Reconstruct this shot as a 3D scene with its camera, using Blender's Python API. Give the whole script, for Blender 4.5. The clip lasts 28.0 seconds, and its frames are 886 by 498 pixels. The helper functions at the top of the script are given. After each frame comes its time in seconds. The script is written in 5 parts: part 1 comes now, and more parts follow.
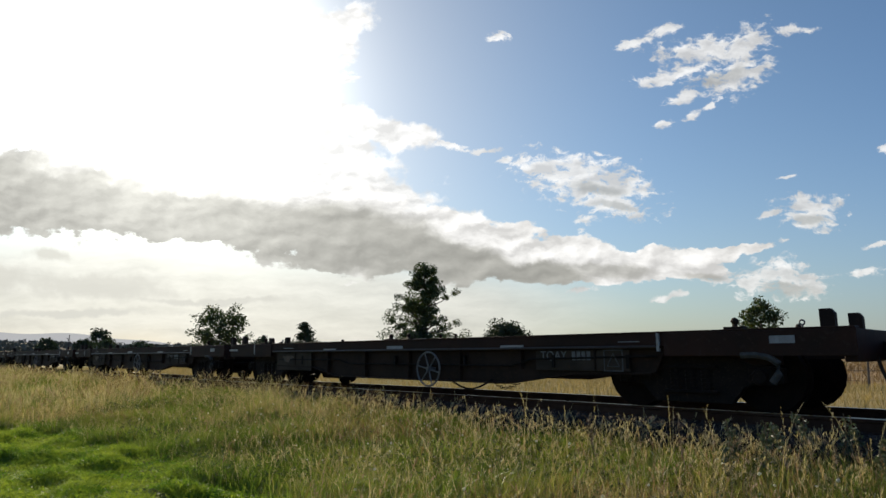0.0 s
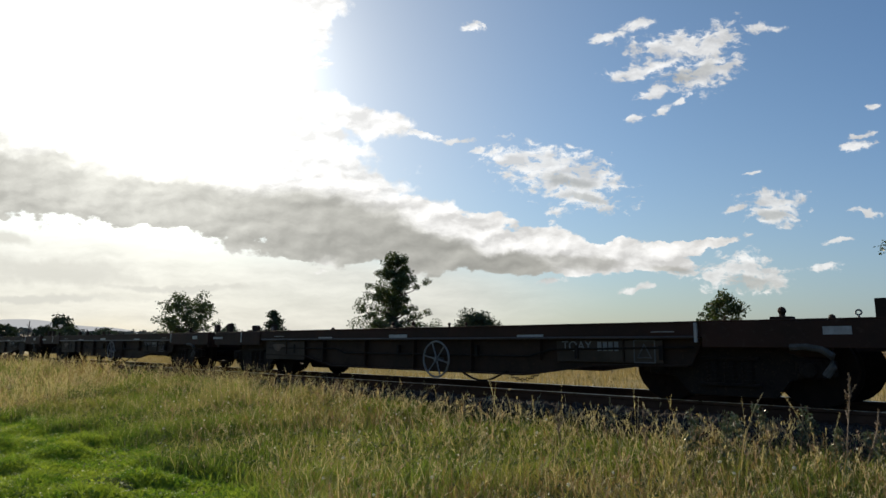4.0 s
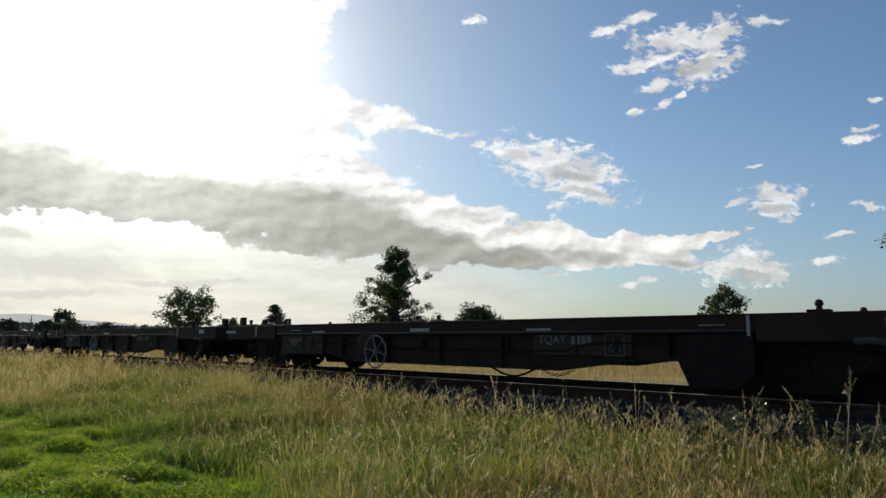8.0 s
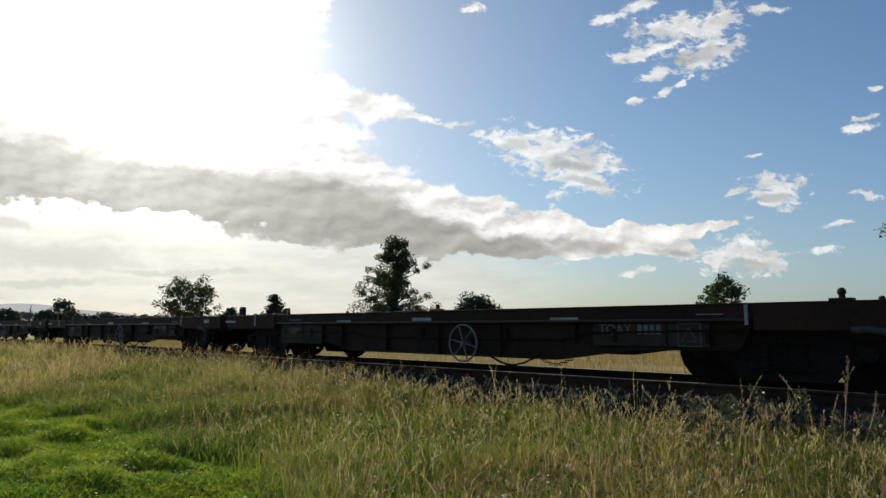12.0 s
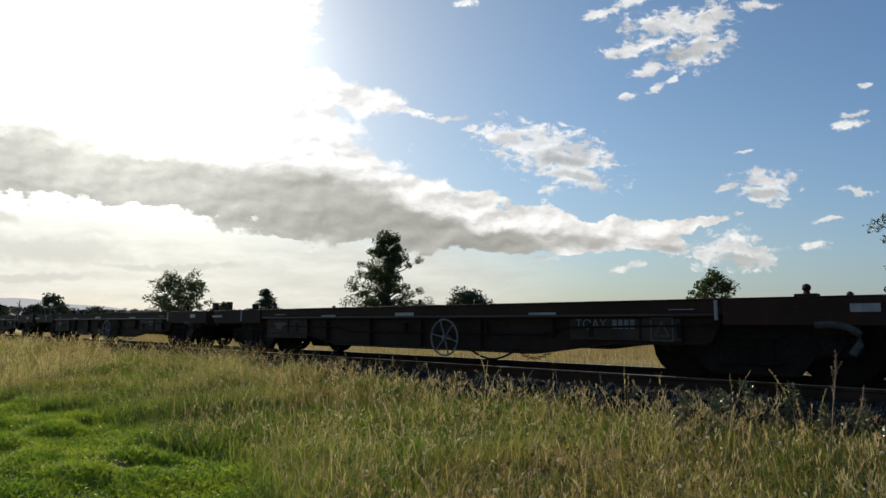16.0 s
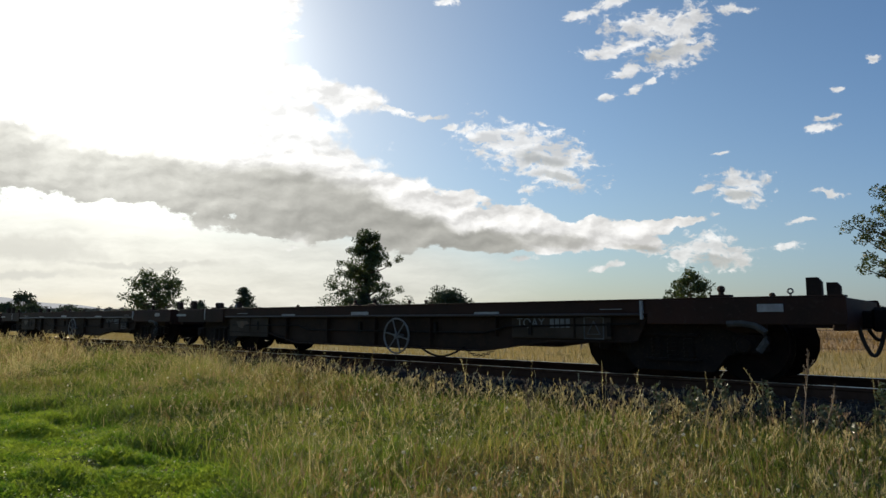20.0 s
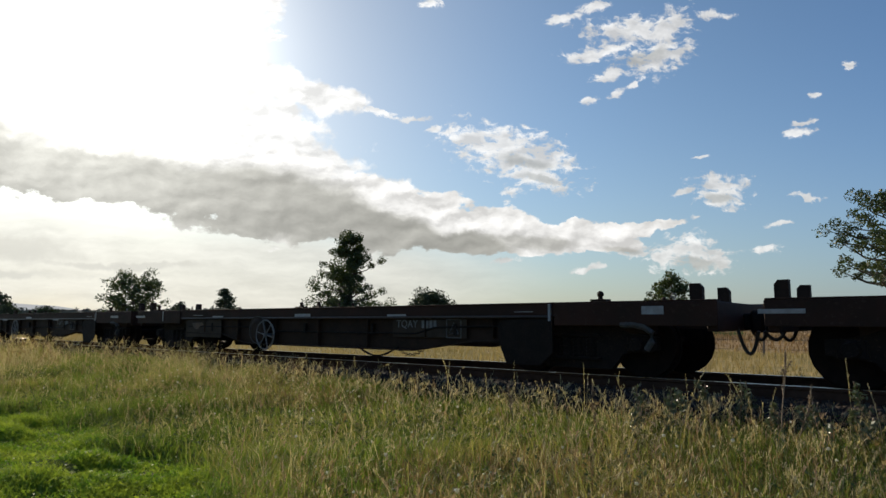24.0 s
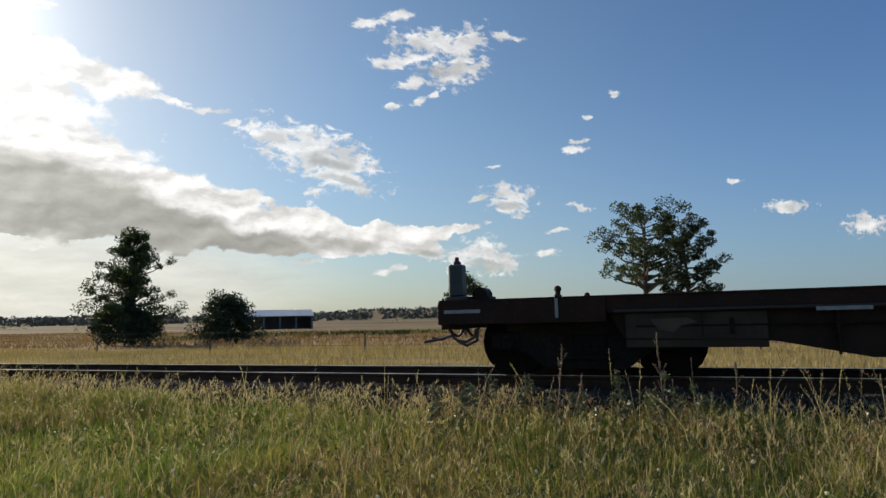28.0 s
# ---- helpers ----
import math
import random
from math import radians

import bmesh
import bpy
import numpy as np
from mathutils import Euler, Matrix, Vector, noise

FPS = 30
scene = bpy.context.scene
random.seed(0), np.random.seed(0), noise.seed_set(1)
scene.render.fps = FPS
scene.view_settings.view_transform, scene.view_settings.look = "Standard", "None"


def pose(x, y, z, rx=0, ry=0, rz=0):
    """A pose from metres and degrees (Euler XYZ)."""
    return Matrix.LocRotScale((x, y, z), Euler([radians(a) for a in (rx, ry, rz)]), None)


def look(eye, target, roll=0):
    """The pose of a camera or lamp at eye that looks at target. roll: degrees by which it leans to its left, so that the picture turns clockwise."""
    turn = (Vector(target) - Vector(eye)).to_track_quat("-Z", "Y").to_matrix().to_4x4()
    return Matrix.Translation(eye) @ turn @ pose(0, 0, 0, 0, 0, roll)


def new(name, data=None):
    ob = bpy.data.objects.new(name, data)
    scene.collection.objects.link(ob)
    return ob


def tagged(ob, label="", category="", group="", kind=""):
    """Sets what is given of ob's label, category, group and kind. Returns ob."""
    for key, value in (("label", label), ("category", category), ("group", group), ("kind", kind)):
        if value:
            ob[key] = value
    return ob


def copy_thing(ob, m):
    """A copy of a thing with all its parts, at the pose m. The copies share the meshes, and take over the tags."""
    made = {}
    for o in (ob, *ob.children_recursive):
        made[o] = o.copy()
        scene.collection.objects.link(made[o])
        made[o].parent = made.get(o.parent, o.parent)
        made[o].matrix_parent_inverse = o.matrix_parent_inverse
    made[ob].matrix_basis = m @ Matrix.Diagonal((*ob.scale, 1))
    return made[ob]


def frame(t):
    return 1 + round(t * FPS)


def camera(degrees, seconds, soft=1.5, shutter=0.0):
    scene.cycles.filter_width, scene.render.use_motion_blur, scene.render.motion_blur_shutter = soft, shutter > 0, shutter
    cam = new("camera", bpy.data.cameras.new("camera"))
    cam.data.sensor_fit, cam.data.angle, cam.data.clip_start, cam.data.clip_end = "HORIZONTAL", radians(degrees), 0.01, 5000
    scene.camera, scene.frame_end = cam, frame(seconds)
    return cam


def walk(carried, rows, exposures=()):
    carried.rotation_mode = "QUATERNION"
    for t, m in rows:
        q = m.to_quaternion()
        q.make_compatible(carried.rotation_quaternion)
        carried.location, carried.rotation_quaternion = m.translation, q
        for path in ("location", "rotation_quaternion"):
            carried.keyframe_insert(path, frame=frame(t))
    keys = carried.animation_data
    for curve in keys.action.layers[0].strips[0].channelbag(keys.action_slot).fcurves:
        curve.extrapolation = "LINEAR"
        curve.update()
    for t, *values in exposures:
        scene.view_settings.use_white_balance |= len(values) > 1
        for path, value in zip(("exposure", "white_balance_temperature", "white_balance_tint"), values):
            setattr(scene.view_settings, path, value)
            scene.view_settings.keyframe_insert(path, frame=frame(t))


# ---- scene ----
# Plan: x runs along the track, y away from the camera, rail top at z = 0.81.
cam = camera(70.17, 28.0, soft=1.5, shutter=0.0)
EYE = (0.0, 0.0, 1.5)


def aim(yaw, pitch, roll):
    return pose(*EYE, 90 + pitch, 0, -yaw) @ pose(0, 0, 0, 0, 0, roll)


PATH = [
    (0.0, -46.13, 9.52, -0.24),
    (0.5, -44.00, 9.66, -0.36),
    (1.0, -42.84, 9.54, -0.36),
    (1.5, -42.41, 9.08, -0.16),
    (2.0, -42.28, 8.88, -0.04),
    (2.5, -42.14, 8.68, -0.04),
    (3.0, -42.94, 8.66, 0.05),
    (3.5, -43.49, 8.61, 0.19),
    (5.5, -43.46, 8.51, 0.07),
    (6.0, -43.39, 8.45, 0.09),
    (6.5, -43.33, 8.34, 0.08),
    (7.0, -43.34, 8.24, 0.11),
    (7.5, -43.50, 8.14, 0.12),
    (8.0, -43.60, 8.05, 0.09),
    (8.5, -43.78, 8.02, -0.00),
    (9.0, -43.98, 7.95, 0.01),
    (9.5, -44.16, 7.98, -0.04),
    (10.0, -44.16, 8.04, -0.07),
    (10.5, -43.55, 8.40, -0.05),
    (11.0, -43.47, 8.41, 0.07),
    (11.5, -43.50, 8.38, 0.13),
    (12.0, -43.52, 7.10, 0.04),
    (12.5, -43.59, 6.91, 0.19),
    (14.5, -43.48, 6.92, 0.19),
    (15.0, -43.03, 6.85, 0.12),
    (15.5, -42.83, 6.76, 0.22),
    (16.0, -42.79, 6.63, 0.07),
    (16.5, -42.76, 6.58, 0.13),
    (17.0, -42.48, 6.57, 0.14),
    (17.5, -42.01, 6.52, 0.20),
    (18.0, -41.72, 6.50, 0.10),
    (18.5, -41.47, 6.49, 0.10),
    (19.0, -41.28, 6.51, 0.15),
    (19.5, -41.11, 6.51, 0.14),
    (20.0, -40.96, 6.54, 0.12),
    (20.5, -40.86, 6.57, 0.07),
    (21.0, -40.64, 6.60, 0.10),
    (21.5, -40.34, 6.58, 0.11),
    (23.5, -39.55, 6.67, 0.09),
    (24.0, -39.41, 6.69, 0.15),
    (24.5, -39.34, 6.72, 0.19),
    (25.0, -39.26, 6.77, 0.18),
    (25.5, -39.23, 6.82, 0.15),
    (26.0, -39.18, 6.84, 0.16),
    (26.5, -39.13, 6.88, 0.17),
    (27.0, -38.35, 6.93, 0.17),
    (27.5, -38.01, 6.97, -0.05),
    (27.6, -37.50, 6.97, -0.10),
    (27.7, -35.30, 6.90, -0.30),
    (27.8, -31.84, 6.79, -0.57),
    (27.9, -26.55, 6.72, -0.95),
    (28.0, -21.54, 6.66, -1.23),
]
walk(cam, [(t, aim(a, b, c)) for t, a, b, c in PATH], exposures=[(0.0, 0.0), (28.0, 0.0)])

# ---- light ----
SKY = 0.092
SUN_AZ, SUN_EL = -70.5, 23.0
sun_data = bpy.data.lights.new("sun", "SUN")
sun_data.energy, sun_data.angle, sun_data.color = 5.0, radians(0.6), (1.0, 0.86, 0.66)
sun = new("sun", sun_data)
a, e = radians(SUN_AZ), radians(SUN_EL)
SUN_DIR = Vector((math.sin(a) * math.cos(e), math.cos(a) * math.cos(e), math.sin(e)))
sun.matrix_world = look(SUN_DIR * 60, (0, 0, 0))


class Nodes:
    """Short names for building a node tree."""

    def __init__(self, tree):
        self.tree = tree
        tree.nodes.clear()

    def add(self, kind):
        return self.tree.nodes.new(kind)

    def link(self, a, b):
        self.tree.links.new(a, b)

    def val(self, socket, v):
        if isinstance(v, bpy.types.NodeSocket):
            self.link(v, socket)
        else:
            socket.default_value = v

    def math(self, op, a, b=0.0, c=0.0, clamp=False):
        n = self.add("ShaderNodeMath")
        n.operation, n.use_clamp = op, clamp
        self.val(n.inputs[0], a), self.val(n.inputs[1], b), self.val(n.inputs[2], c)
        return n.outputs[0]

    def vec(self, op, a, b=(0, 0, 0), scale=None):
        n = self.add("ShaderNodeVectorMath")
        n.operation = op
        self.val(n.inputs[0], a), self.val(n.inputs[1], b)
        if scale is not None:
            self.val(n.inputs["Scale"], scale)
        return n.outputs["Value"] if op in ("LENGTH", "DOT_PRODUCT", "DISTANCE") else n.outputs[0]

    def noise(self, vector, scale, detail=4.0, rough=0.55, lac=2.0, dist=0.0):
        n = self.add("ShaderNodeTexNoise")
        self.link(vector, n.inputs["Vector"])
        for k, v in (("Scale", scale), ("Detail", detail), ("Roughness", rough), ("Lacunarity", lac), ("Distortion", dist)):
            n.inputs[k].default_value = v
        return n.outputs[0]

    def ramp(self, v, lo, hi, a=0.0, b=1.0, smooth=True):
        n = self.add("ShaderNodeMapRange")
        n.interpolation_type = "SMOOTHSTEP" if smooth else "LINEAR"
        self.val(n.inputs[0], v)
        for i, x in enumerate((lo, hi, a, b)):
            self.val(n.inputs[1 + i], x)
        return n.outputs[0]

    def mix(self, f, a, b, blend="MIX"):
        n = self.add("ShaderNodeMix")
        n.data_type, n.blend_type = "RGBA", blend
        self.val(n.inputs[0], f)
        for s, v in ((n.inputs[6], a), (n.inputs[7], b)):
            self.val(s, (*v, 1) if isinstance(v, tuple) and len(v) == 3 else v)
        return n.outputs[2]


def build_sky():
    world = bpy.data.worlds.new("sky")
    scene.world = world
    world.use_nodes = True
    N = Nodes(world.node_tree)
    out = N.add("ShaderNodeOutputWorld")
    back = N.add("ShaderNodeBackground")
    N.link(back.outputs[0], out.inputs[0])
    sky = N.add("ShaderNodeTexSky")
    sky.sky_type, sky.sun_disc = "NISHITA", False
    sky.sun_elevation, sky.sun_rotation = radians(SUN_EL), radians(SUN_AZ)
    sky.air_density, sky.dust_density, sky.ozone_density, sky.altitude = 1.0, 0.6, 1.6, 200
    way = N.add("ShaderNodeTexCoord").outputs["Generated"]
    # a flat chart of the sky, facing the cloudy quarter; one unit is 100 steps of 1/1116
    m = aim(-43.65, 8.07, 0.1).to_3x3()
    right, up, fwd = m.col[0], m.col[1], -m.col[2]
    depth = N.math("MAXIMUM", N.vec("DOT_PRODUCT", way, tuple(fwd)), 0.08)
    u = N.math("DIVIDE", N.vec("DOT_PRODUCT", way, tuple(right)), depth)
    v = N.math("DIVIDE", N.vec("DOT_PRODUCT", way, tuple(up)), depth)
    comb = N.add("ShaderNodeCombineXYZ")
    N.link(N.math("MULTIPLY_ADD", u, 11.16, 7.84), comb.inputs[0])
    N.link(N.math("MULTIPLY_ADD", v, -11.16, 4.41), comb.inputs[1])
    chart = comb.outputs[0]
    # billows: two scales of turbulence bend the chart before the cloud shapes are read
    wob = N.add("ShaderNodeTexNoise")
    N.link(chart, wob.inputs["Vector"])
    wob.inputs["Scale"].default_value, wob.inputs["Detail"].default_value, wob.inputs["Roughness"].default_value = 1.3, 5, 0.62
    bent = N.vec("ADD", chart, N.vec("SCALE", N.vec("SUBTRACT", wob.outputs[1], (0.5, 0.5, 0.5)), scale=0.5))

    last = []

    def blobs(rows, coords):
        """The largest of many soft ellipses. Every few rows the chart is tied to the sum so far, which keeps the shader small."""
        total = None
        for i, (cx, cy, rx, ry, turn) in enumerate(rows):
            if i % 5 == 0 and last:
                coords = N.vec("ADD", coords, N.vec("SCALE", (1e-7, 1e-7, 0.0), scale=last[-1]))
            mp = N.add("ShaderNodeMapping")
            mp.vector_type = "TEXTURE"
            N.link(coords, mp.inputs[0])
            mp.inputs[1].default_value = (cx, cy, 0)
            mp.inputs[2].default_value = (0, 0, radians(turn))
            mp.inputs[3].default_value = (rx, ry, 1)
            d = N.math("SUBTRACT", 1.0, N.vec("LENGTH", mp.outputs[0]))
            total = d if total is None else N.math("SMOOTH_MAX", total, d, 0.15)
            last.append(total)
        return total

    shift = N.vec("SUBTRACT", wob.outputs[1], (0.5, 0.5, 0.5))
    bent_small = N.vec("ADD", chart, N.vec("SCALE", shift, scale=0.36))
    bank = blobs([(-0.9, 2.98, 2.4, 0.80, 0), (0.5, 3.02, 1.4, 0.82, 4), (1.7, 3.24, 1.7, 0.66, 5), (3.1, 3.42, 1.8, 0.62, 7), (4.6, 3.62, 1.6, 0.74, 9), (5.9, 3.74, 1.4, 0.86, 8),
                  (7.1, 4.02, 1.3, 0.70, 14), (8.4, 4.20, 1.3, 0.60, 8), (9.6, 4.34, 1.3, 0.46, 5), (10.7, 4.44, 1.1, 0.32, 2), (12.0, 4.30, 1.1, 0.14, -8), (11.6, 4.55, 0.8, 0.18, -4), (5.6, 4.40, 0.8, 0.14, 6)], bent)
    puffs = blobs([(5.3, 0.2, 0.9, 0.52, -20), (5.0, 0.75, 0.6, 0.3, 0), (5.3, 1.75, 1.3, 0.42, 12), (6.35, 2.05, 1.0, 0.26, 12), (5.2, 2.4, 1.4, 0.42, 6), (5.7, 2.82, 1.4, 0.32, 8), (6.55, 3.2, 0.8, 0.42, 14), (7.7, 3.75, 0.8, 0.32, 12)], bent)
    small = blobs([(12.0, 0.68, 0.95, 0.30, -6), (12.65, 0.66, 0.66, 0.33, -35), (12.45, 1.15, 0.82, 0.40, -16), (11.5, 1.05, 0.75, 0.16, -14), (11.15, 1.2, 0.36, 0.16, 0), (11.65, 1.52, 0.42, 0.12, -12),
                   (10.75, 0.53, 0.44, 0.10, -12), (11.3, 0.33, 0.34, 0.12, -15), (13.5, 0.36, 0.42, 0.12, -4), (11.78, 1.84, 0.30, 0.07, -28), (11.3, 2.0, 0.24, 0.08, 0), (12.05, 1.72, 0.14, 0.06, -20),
                   (13.72, 3.52, 0.64, 0.30, 2), (13.72, 3.72, 0.48, 0.22, 0), (13.1, 3.58, 0.32, 0.07, -8), (15.2, 2.48, 0.34, 0.10, -5), (15.3, 2.3, 0.3, 0.05, -10), (15.4, 3.62, 0.3, 0.08, 2),
                   (14.65, 4.6, 0.36, 0.10, 0), (14.85, 4.18, 0.3, 0.06, -8), (15.5, 1.78, 0.16, 0.07, 0), (16.13, 1.19, 0.18, 0.09, 0), (8.38, 0.36, 0.26, 0.10, 0), (13.3, 2.98, 0.2, 0.04, 0),
                   (9.2, 2.72, 0.74, 0.30, 10), (9.8, 2.94, 1.2, 0.50, 10), (10.35, 3.10, 0.80, 0.46, 6), (10.35, 3.38, 0.88, 0.27, 12), (9.9, 3.67, 0.32, 0.08, -5),
                   (7.48, 2.30, 0.42, 0.09, 6), (8.05, 2.40, 0.46, 0.06, 3), (8.5, 2.55, 0.2, 0.08, -10), (5.68, 1.05, 0.24, 0.11, 0), (13.2, 4.62, 0.58, 0.34, 0), (13.5, 4.80, 0.62, 0.30, 0), (12.75, 4.76, 0.46, 0.28, 0),
                   (12.1, 4.66, 0.52, 0.15, 0), (19.63, 2.83, 0.3, 0.08, 0), (21.4, 3.33, 0.9, 0.18, -4), (24.3, 3.68, 1.0, 0.34, -4), (11.3, 5.0, 0.4, 0.07, -10), (9.8, 4.88, 0.26, 0.07, -10), (13.3, 4.05, 0.14, 0.06, 0)], bent_small)
    low = blobs([(1.0, 4.72, 1.7, 0.28, 3), (-1.5, 4.5, 2.0, 0.3, 4), (0.2, 4.12, 0.5, 0.12, 6), (3.2, 5.0, 1.6, 0.08, 0), (0.6, 5.2, 2.2, 0.09, 0)], bent_small)
    # relief: compare the billows here with those a little nearer the sun
    fine = N.noise(chart, 2.2, 9, 0.56)
    drawn = N.vec("MULTIPLY", bent_small, (0.55, 1.15, 1))
    wisps = N.noise(N.vec("MULTIPLY", N.vec("ADD", chart, N.vec("SCALE", shift, scale=0.3)), (0.6, 2.6, 1)), 1.4, 8, 0.6)
    grain = N.math("SUBTRACT", fine, 0.5)
    puffy = N.math("SUBTRACT", N.noise(drawn, 1.4, 5, 0.5), 0.5)
    edge = N.math("SUBTRACT", N.noise(N.vec("MULTIPLY", chart, (0.6, 1.1, 1)), 2.6, 9, 0.56), 0.5)
    round_here, round_sun = N.noise(drawn, 2.1, 5, 0.5), N.noise(N.vec("ADD", drawn, (-0.06, -0.11, 0)), 2.1, 5, 0.5)
    relief = N.math("MULTIPLY", N.math("SUBTRACT", round_here, round_sun), 1.5)
    d_bank = N.math("ADD", bank, N.math("MULTIPLY", edge, 1.3))
    d_puff = N.math("ADD", puffs, N.math("MULTIPLY", grain, 1.9))
    m_bank = N.ramp(d_bank, 0.0, 0.13)
    m_puff = N.ramp(d_puff, -0.12, 0.32)
    comb_n = N.noise(N.vec("MULTIPLY", N.vec("ADD", chart, N.vec("SCALE", shift, scale=0.45)), (1.0, 1.8, 1)), 4.6, 6, 0.62)
    tuft = N.math("ADD", N.math("MULTIPLY", grain, 1.3), N.math("MULTIPLY", N.math("SUBTRACT", comb_n, 0.5), 2.6))
    m_small = N.ramp(N.math("ADD", small, tuft), 0.02, 0.62)
    veil = blobs([(0.5, 4.9, 6.0, 1.3, 0), (5.2, 5.25, 6.2, 1.2, 0)], chart)
    m_low = N.math("MULTIPLY", N.ramp(veil, 0.0, 0.6), 0.85)
    m_grey = N.math("MULTIPLY", N.ramp(N.math("ADD", low, N.math("MULTIPLY", grain, 1.6)), -0.15, 0.6), 0.8)
    # the thick body of the bank lets less light through than its rim
    under = blobs([(-0.9, 3.15, 2.5, 0.95, 0), (0.7, 3.28, 1.6, 0.84, 5), (2.2, 3.54, 1.8, 0.70, 6), (3.8, 3.74, 1.8, 0.72, 9), (5.2, 3.96, 1.5, 0.76, 6), (6.5, 4.2, 1.3, 0.66, 12), (7.7, 4.46, 1.2, 0.48, 8), (8.9, 4.6, 1.1, 0.30, 4)], bent)
    under_puff = blobs([(13.35, 4.9, 0.6, 0.18, 4), (10.1, 3.12, 0.8, 0.14, 12), (10.4, 3.42, 0.5, 0.10, 10), (12.2, 1.2, 0.7, 0.2, -12), (10.2, 4.52, 1.2, 0.18, 2), (11.9, 4.66, 0.5, 0.1, 0), (13.7, 3.72, 0.4, 0.12, 0)], bent_small)
    thick = N.ramp(N.math("ADD", under, N.math("MULTIPLY", puffy, 0.8)), -0.16, 0.36)
    thick = N.math("MAXIMUM", N.math("MULTIPLY", thick, 0.95), N.math("MULTIPLY", N.ramp(N.math("ADD", under_puff, grain), 0.0, 0.6), 0.55))
    # light round the sun, seen through haze and thin cloud
    cos_sun = N.math("MINIMUM", N.vec("DOT_PRODUCT", N.vec("NORMALIZE", way), tuple(SUN_DIR)), 1.0)
    ang = N.math("MULTIPLY", N.math("ARCCOSINE", cos_sun), 57.2958)
    core = N.math("EXPONENT", N.math("MULTIPLY", N.math("POWER", N.math("DIVIDE", ang, 8.5), 2.0), -1.0))
    halo = N.math("EXPONENT", N.math("DIVIDE", ang, -16.0))
    lift = N.math("ADD", N.math("MULTIPLY", core, 2.4), N.math("MULTIPLY", halo, 0.52))
    away = N.ramp(ang, 45.0, 85.0)
    base = N.vec("SCALE", N.vec("MULTIPLY", sky.outputs[0], N.mix(away, N.mix(N.ramp(ang, 16.0, 44.0), (0.94, 1.0, 1.02), (0.785, 1.0, 1.135)), (0.655, 0.95, 1.30))), scale=SKY)
    tint = N.add("ShaderNodeCombineXYZ")
    N.val(tint.inputs[0], lift), N.val(tint.inputs[1], N.math("MULTIPLY", lift, 0.98)), N.val(tint.inputs[2], N.math("MULTIPLY", lift, 0.85))
    clear = N.vec("ADD", base, tint.outputs[0])
    # cloud brightness: bright rims, grey bodies, all brighter towards the sun
    toward = N.math("ADD", N.math("MULTIPLY", halo, 1.1), N.math("MULTIPLY", core, 1.8))
    body = N.math("MULTIPLY", N.math("MAXIMUM", N.math("ADD", 0.76, relief), 0.6), N.math("ADD", 1.0, toward))
    shade = N.math("MULTIPLY", N.math("ADD", 0.32, N.math("MULTIPLY", relief, 0.22)), N.math("ADD", 1.0, N.math("MULTIPLY", toward, 1.5)))
    veil_level = N.math("MULTIPLY", N.math("ADD", 0.44, N.math("MULTIPLY", wisps, 0.46)), N.math("ADD", 1.0, N.math("MULTIPLY", toward, 0.8)))
    grey_level = N.math("MULTIPLY", 0.60, N.math("ADD", 1.0, N.math("MULTIPLY", toward, 0.6)))
    level = N.math("MAXIMUM", N.math("ADD", N.math("MULTIPLY", body, N.math("SUBTRACT", 1.0, thick)), N.math("MULTIPLY", shade, thick)), 0.05)
    grey = N.add("ShaderNodeCombineXYZ")
    N.val(grey.inputs[0], level), N.val(grey.inputs[1], N.math("MULTIPLY", level, 0.99)), N.val(grey.inputs[2], N.math("MULTIPLY", level, N.math("SUBTRACT", 0.965, N.math("MULTIPLY", thick, 0.06))))
    soft = N.add("ShaderNodeCombineXYZ")
    N.val(soft.inputs[0], veil_level), N.val(soft.inputs[1], N.math("MULTIPLY", veil_level, 0.985)), N.val(soft.inputs[2], N.math("MULTIPLY", veil_level, 0.90))
    dull = N.add("ShaderNodeCombineXYZ")
    N.val(dull.inputs[0], grey_level), N.val(dull.inputs[1], N.math("MULTIPLY", grey_level, 0.985)), N.val(dull.inputs[2], N.math("MULTIPLY", grey_level, 0.89))
    elev = N.math("MULTIPLY", N.math("ARCSINE", N.vec("DOT_PRODUCT", N.vec("NORMALIZE", way), (0, 0, 1))), 57.2958)
    haze = N.math("MULTIPLY", N.math("EXPONENT", N.math("DIVIDE", N.math("MAXIMUM", elev, 0.0), -7.0)), 0.88)
    warm = N.ramp(ang, 40.0, 85.0, 1.0, 0.0)
    clear = N.mix(haze, clear, N.mix(warm, (0.245, 0.305, 0.36), (0.44, 0.415, 0.345)))
    clear = N.mix(m_low, clear, soft.outputs[0])
    clear = N.mix(m_grey, clear, dull.outputs[0])
    cover = N.math("MAXIMUM", N.math("MAXIMUM", m_bank, N.math("MULTIPLY", m_puff, 0.92)), N.math("MULTIPLY", m_small, 0.85))
    total = N.mix(cover, clear, grey.outputs[0])
    N.link(total, back.inputs[0])
    back.inputs[1].default_value = 1.0


build_sky()

# ---- materials ----


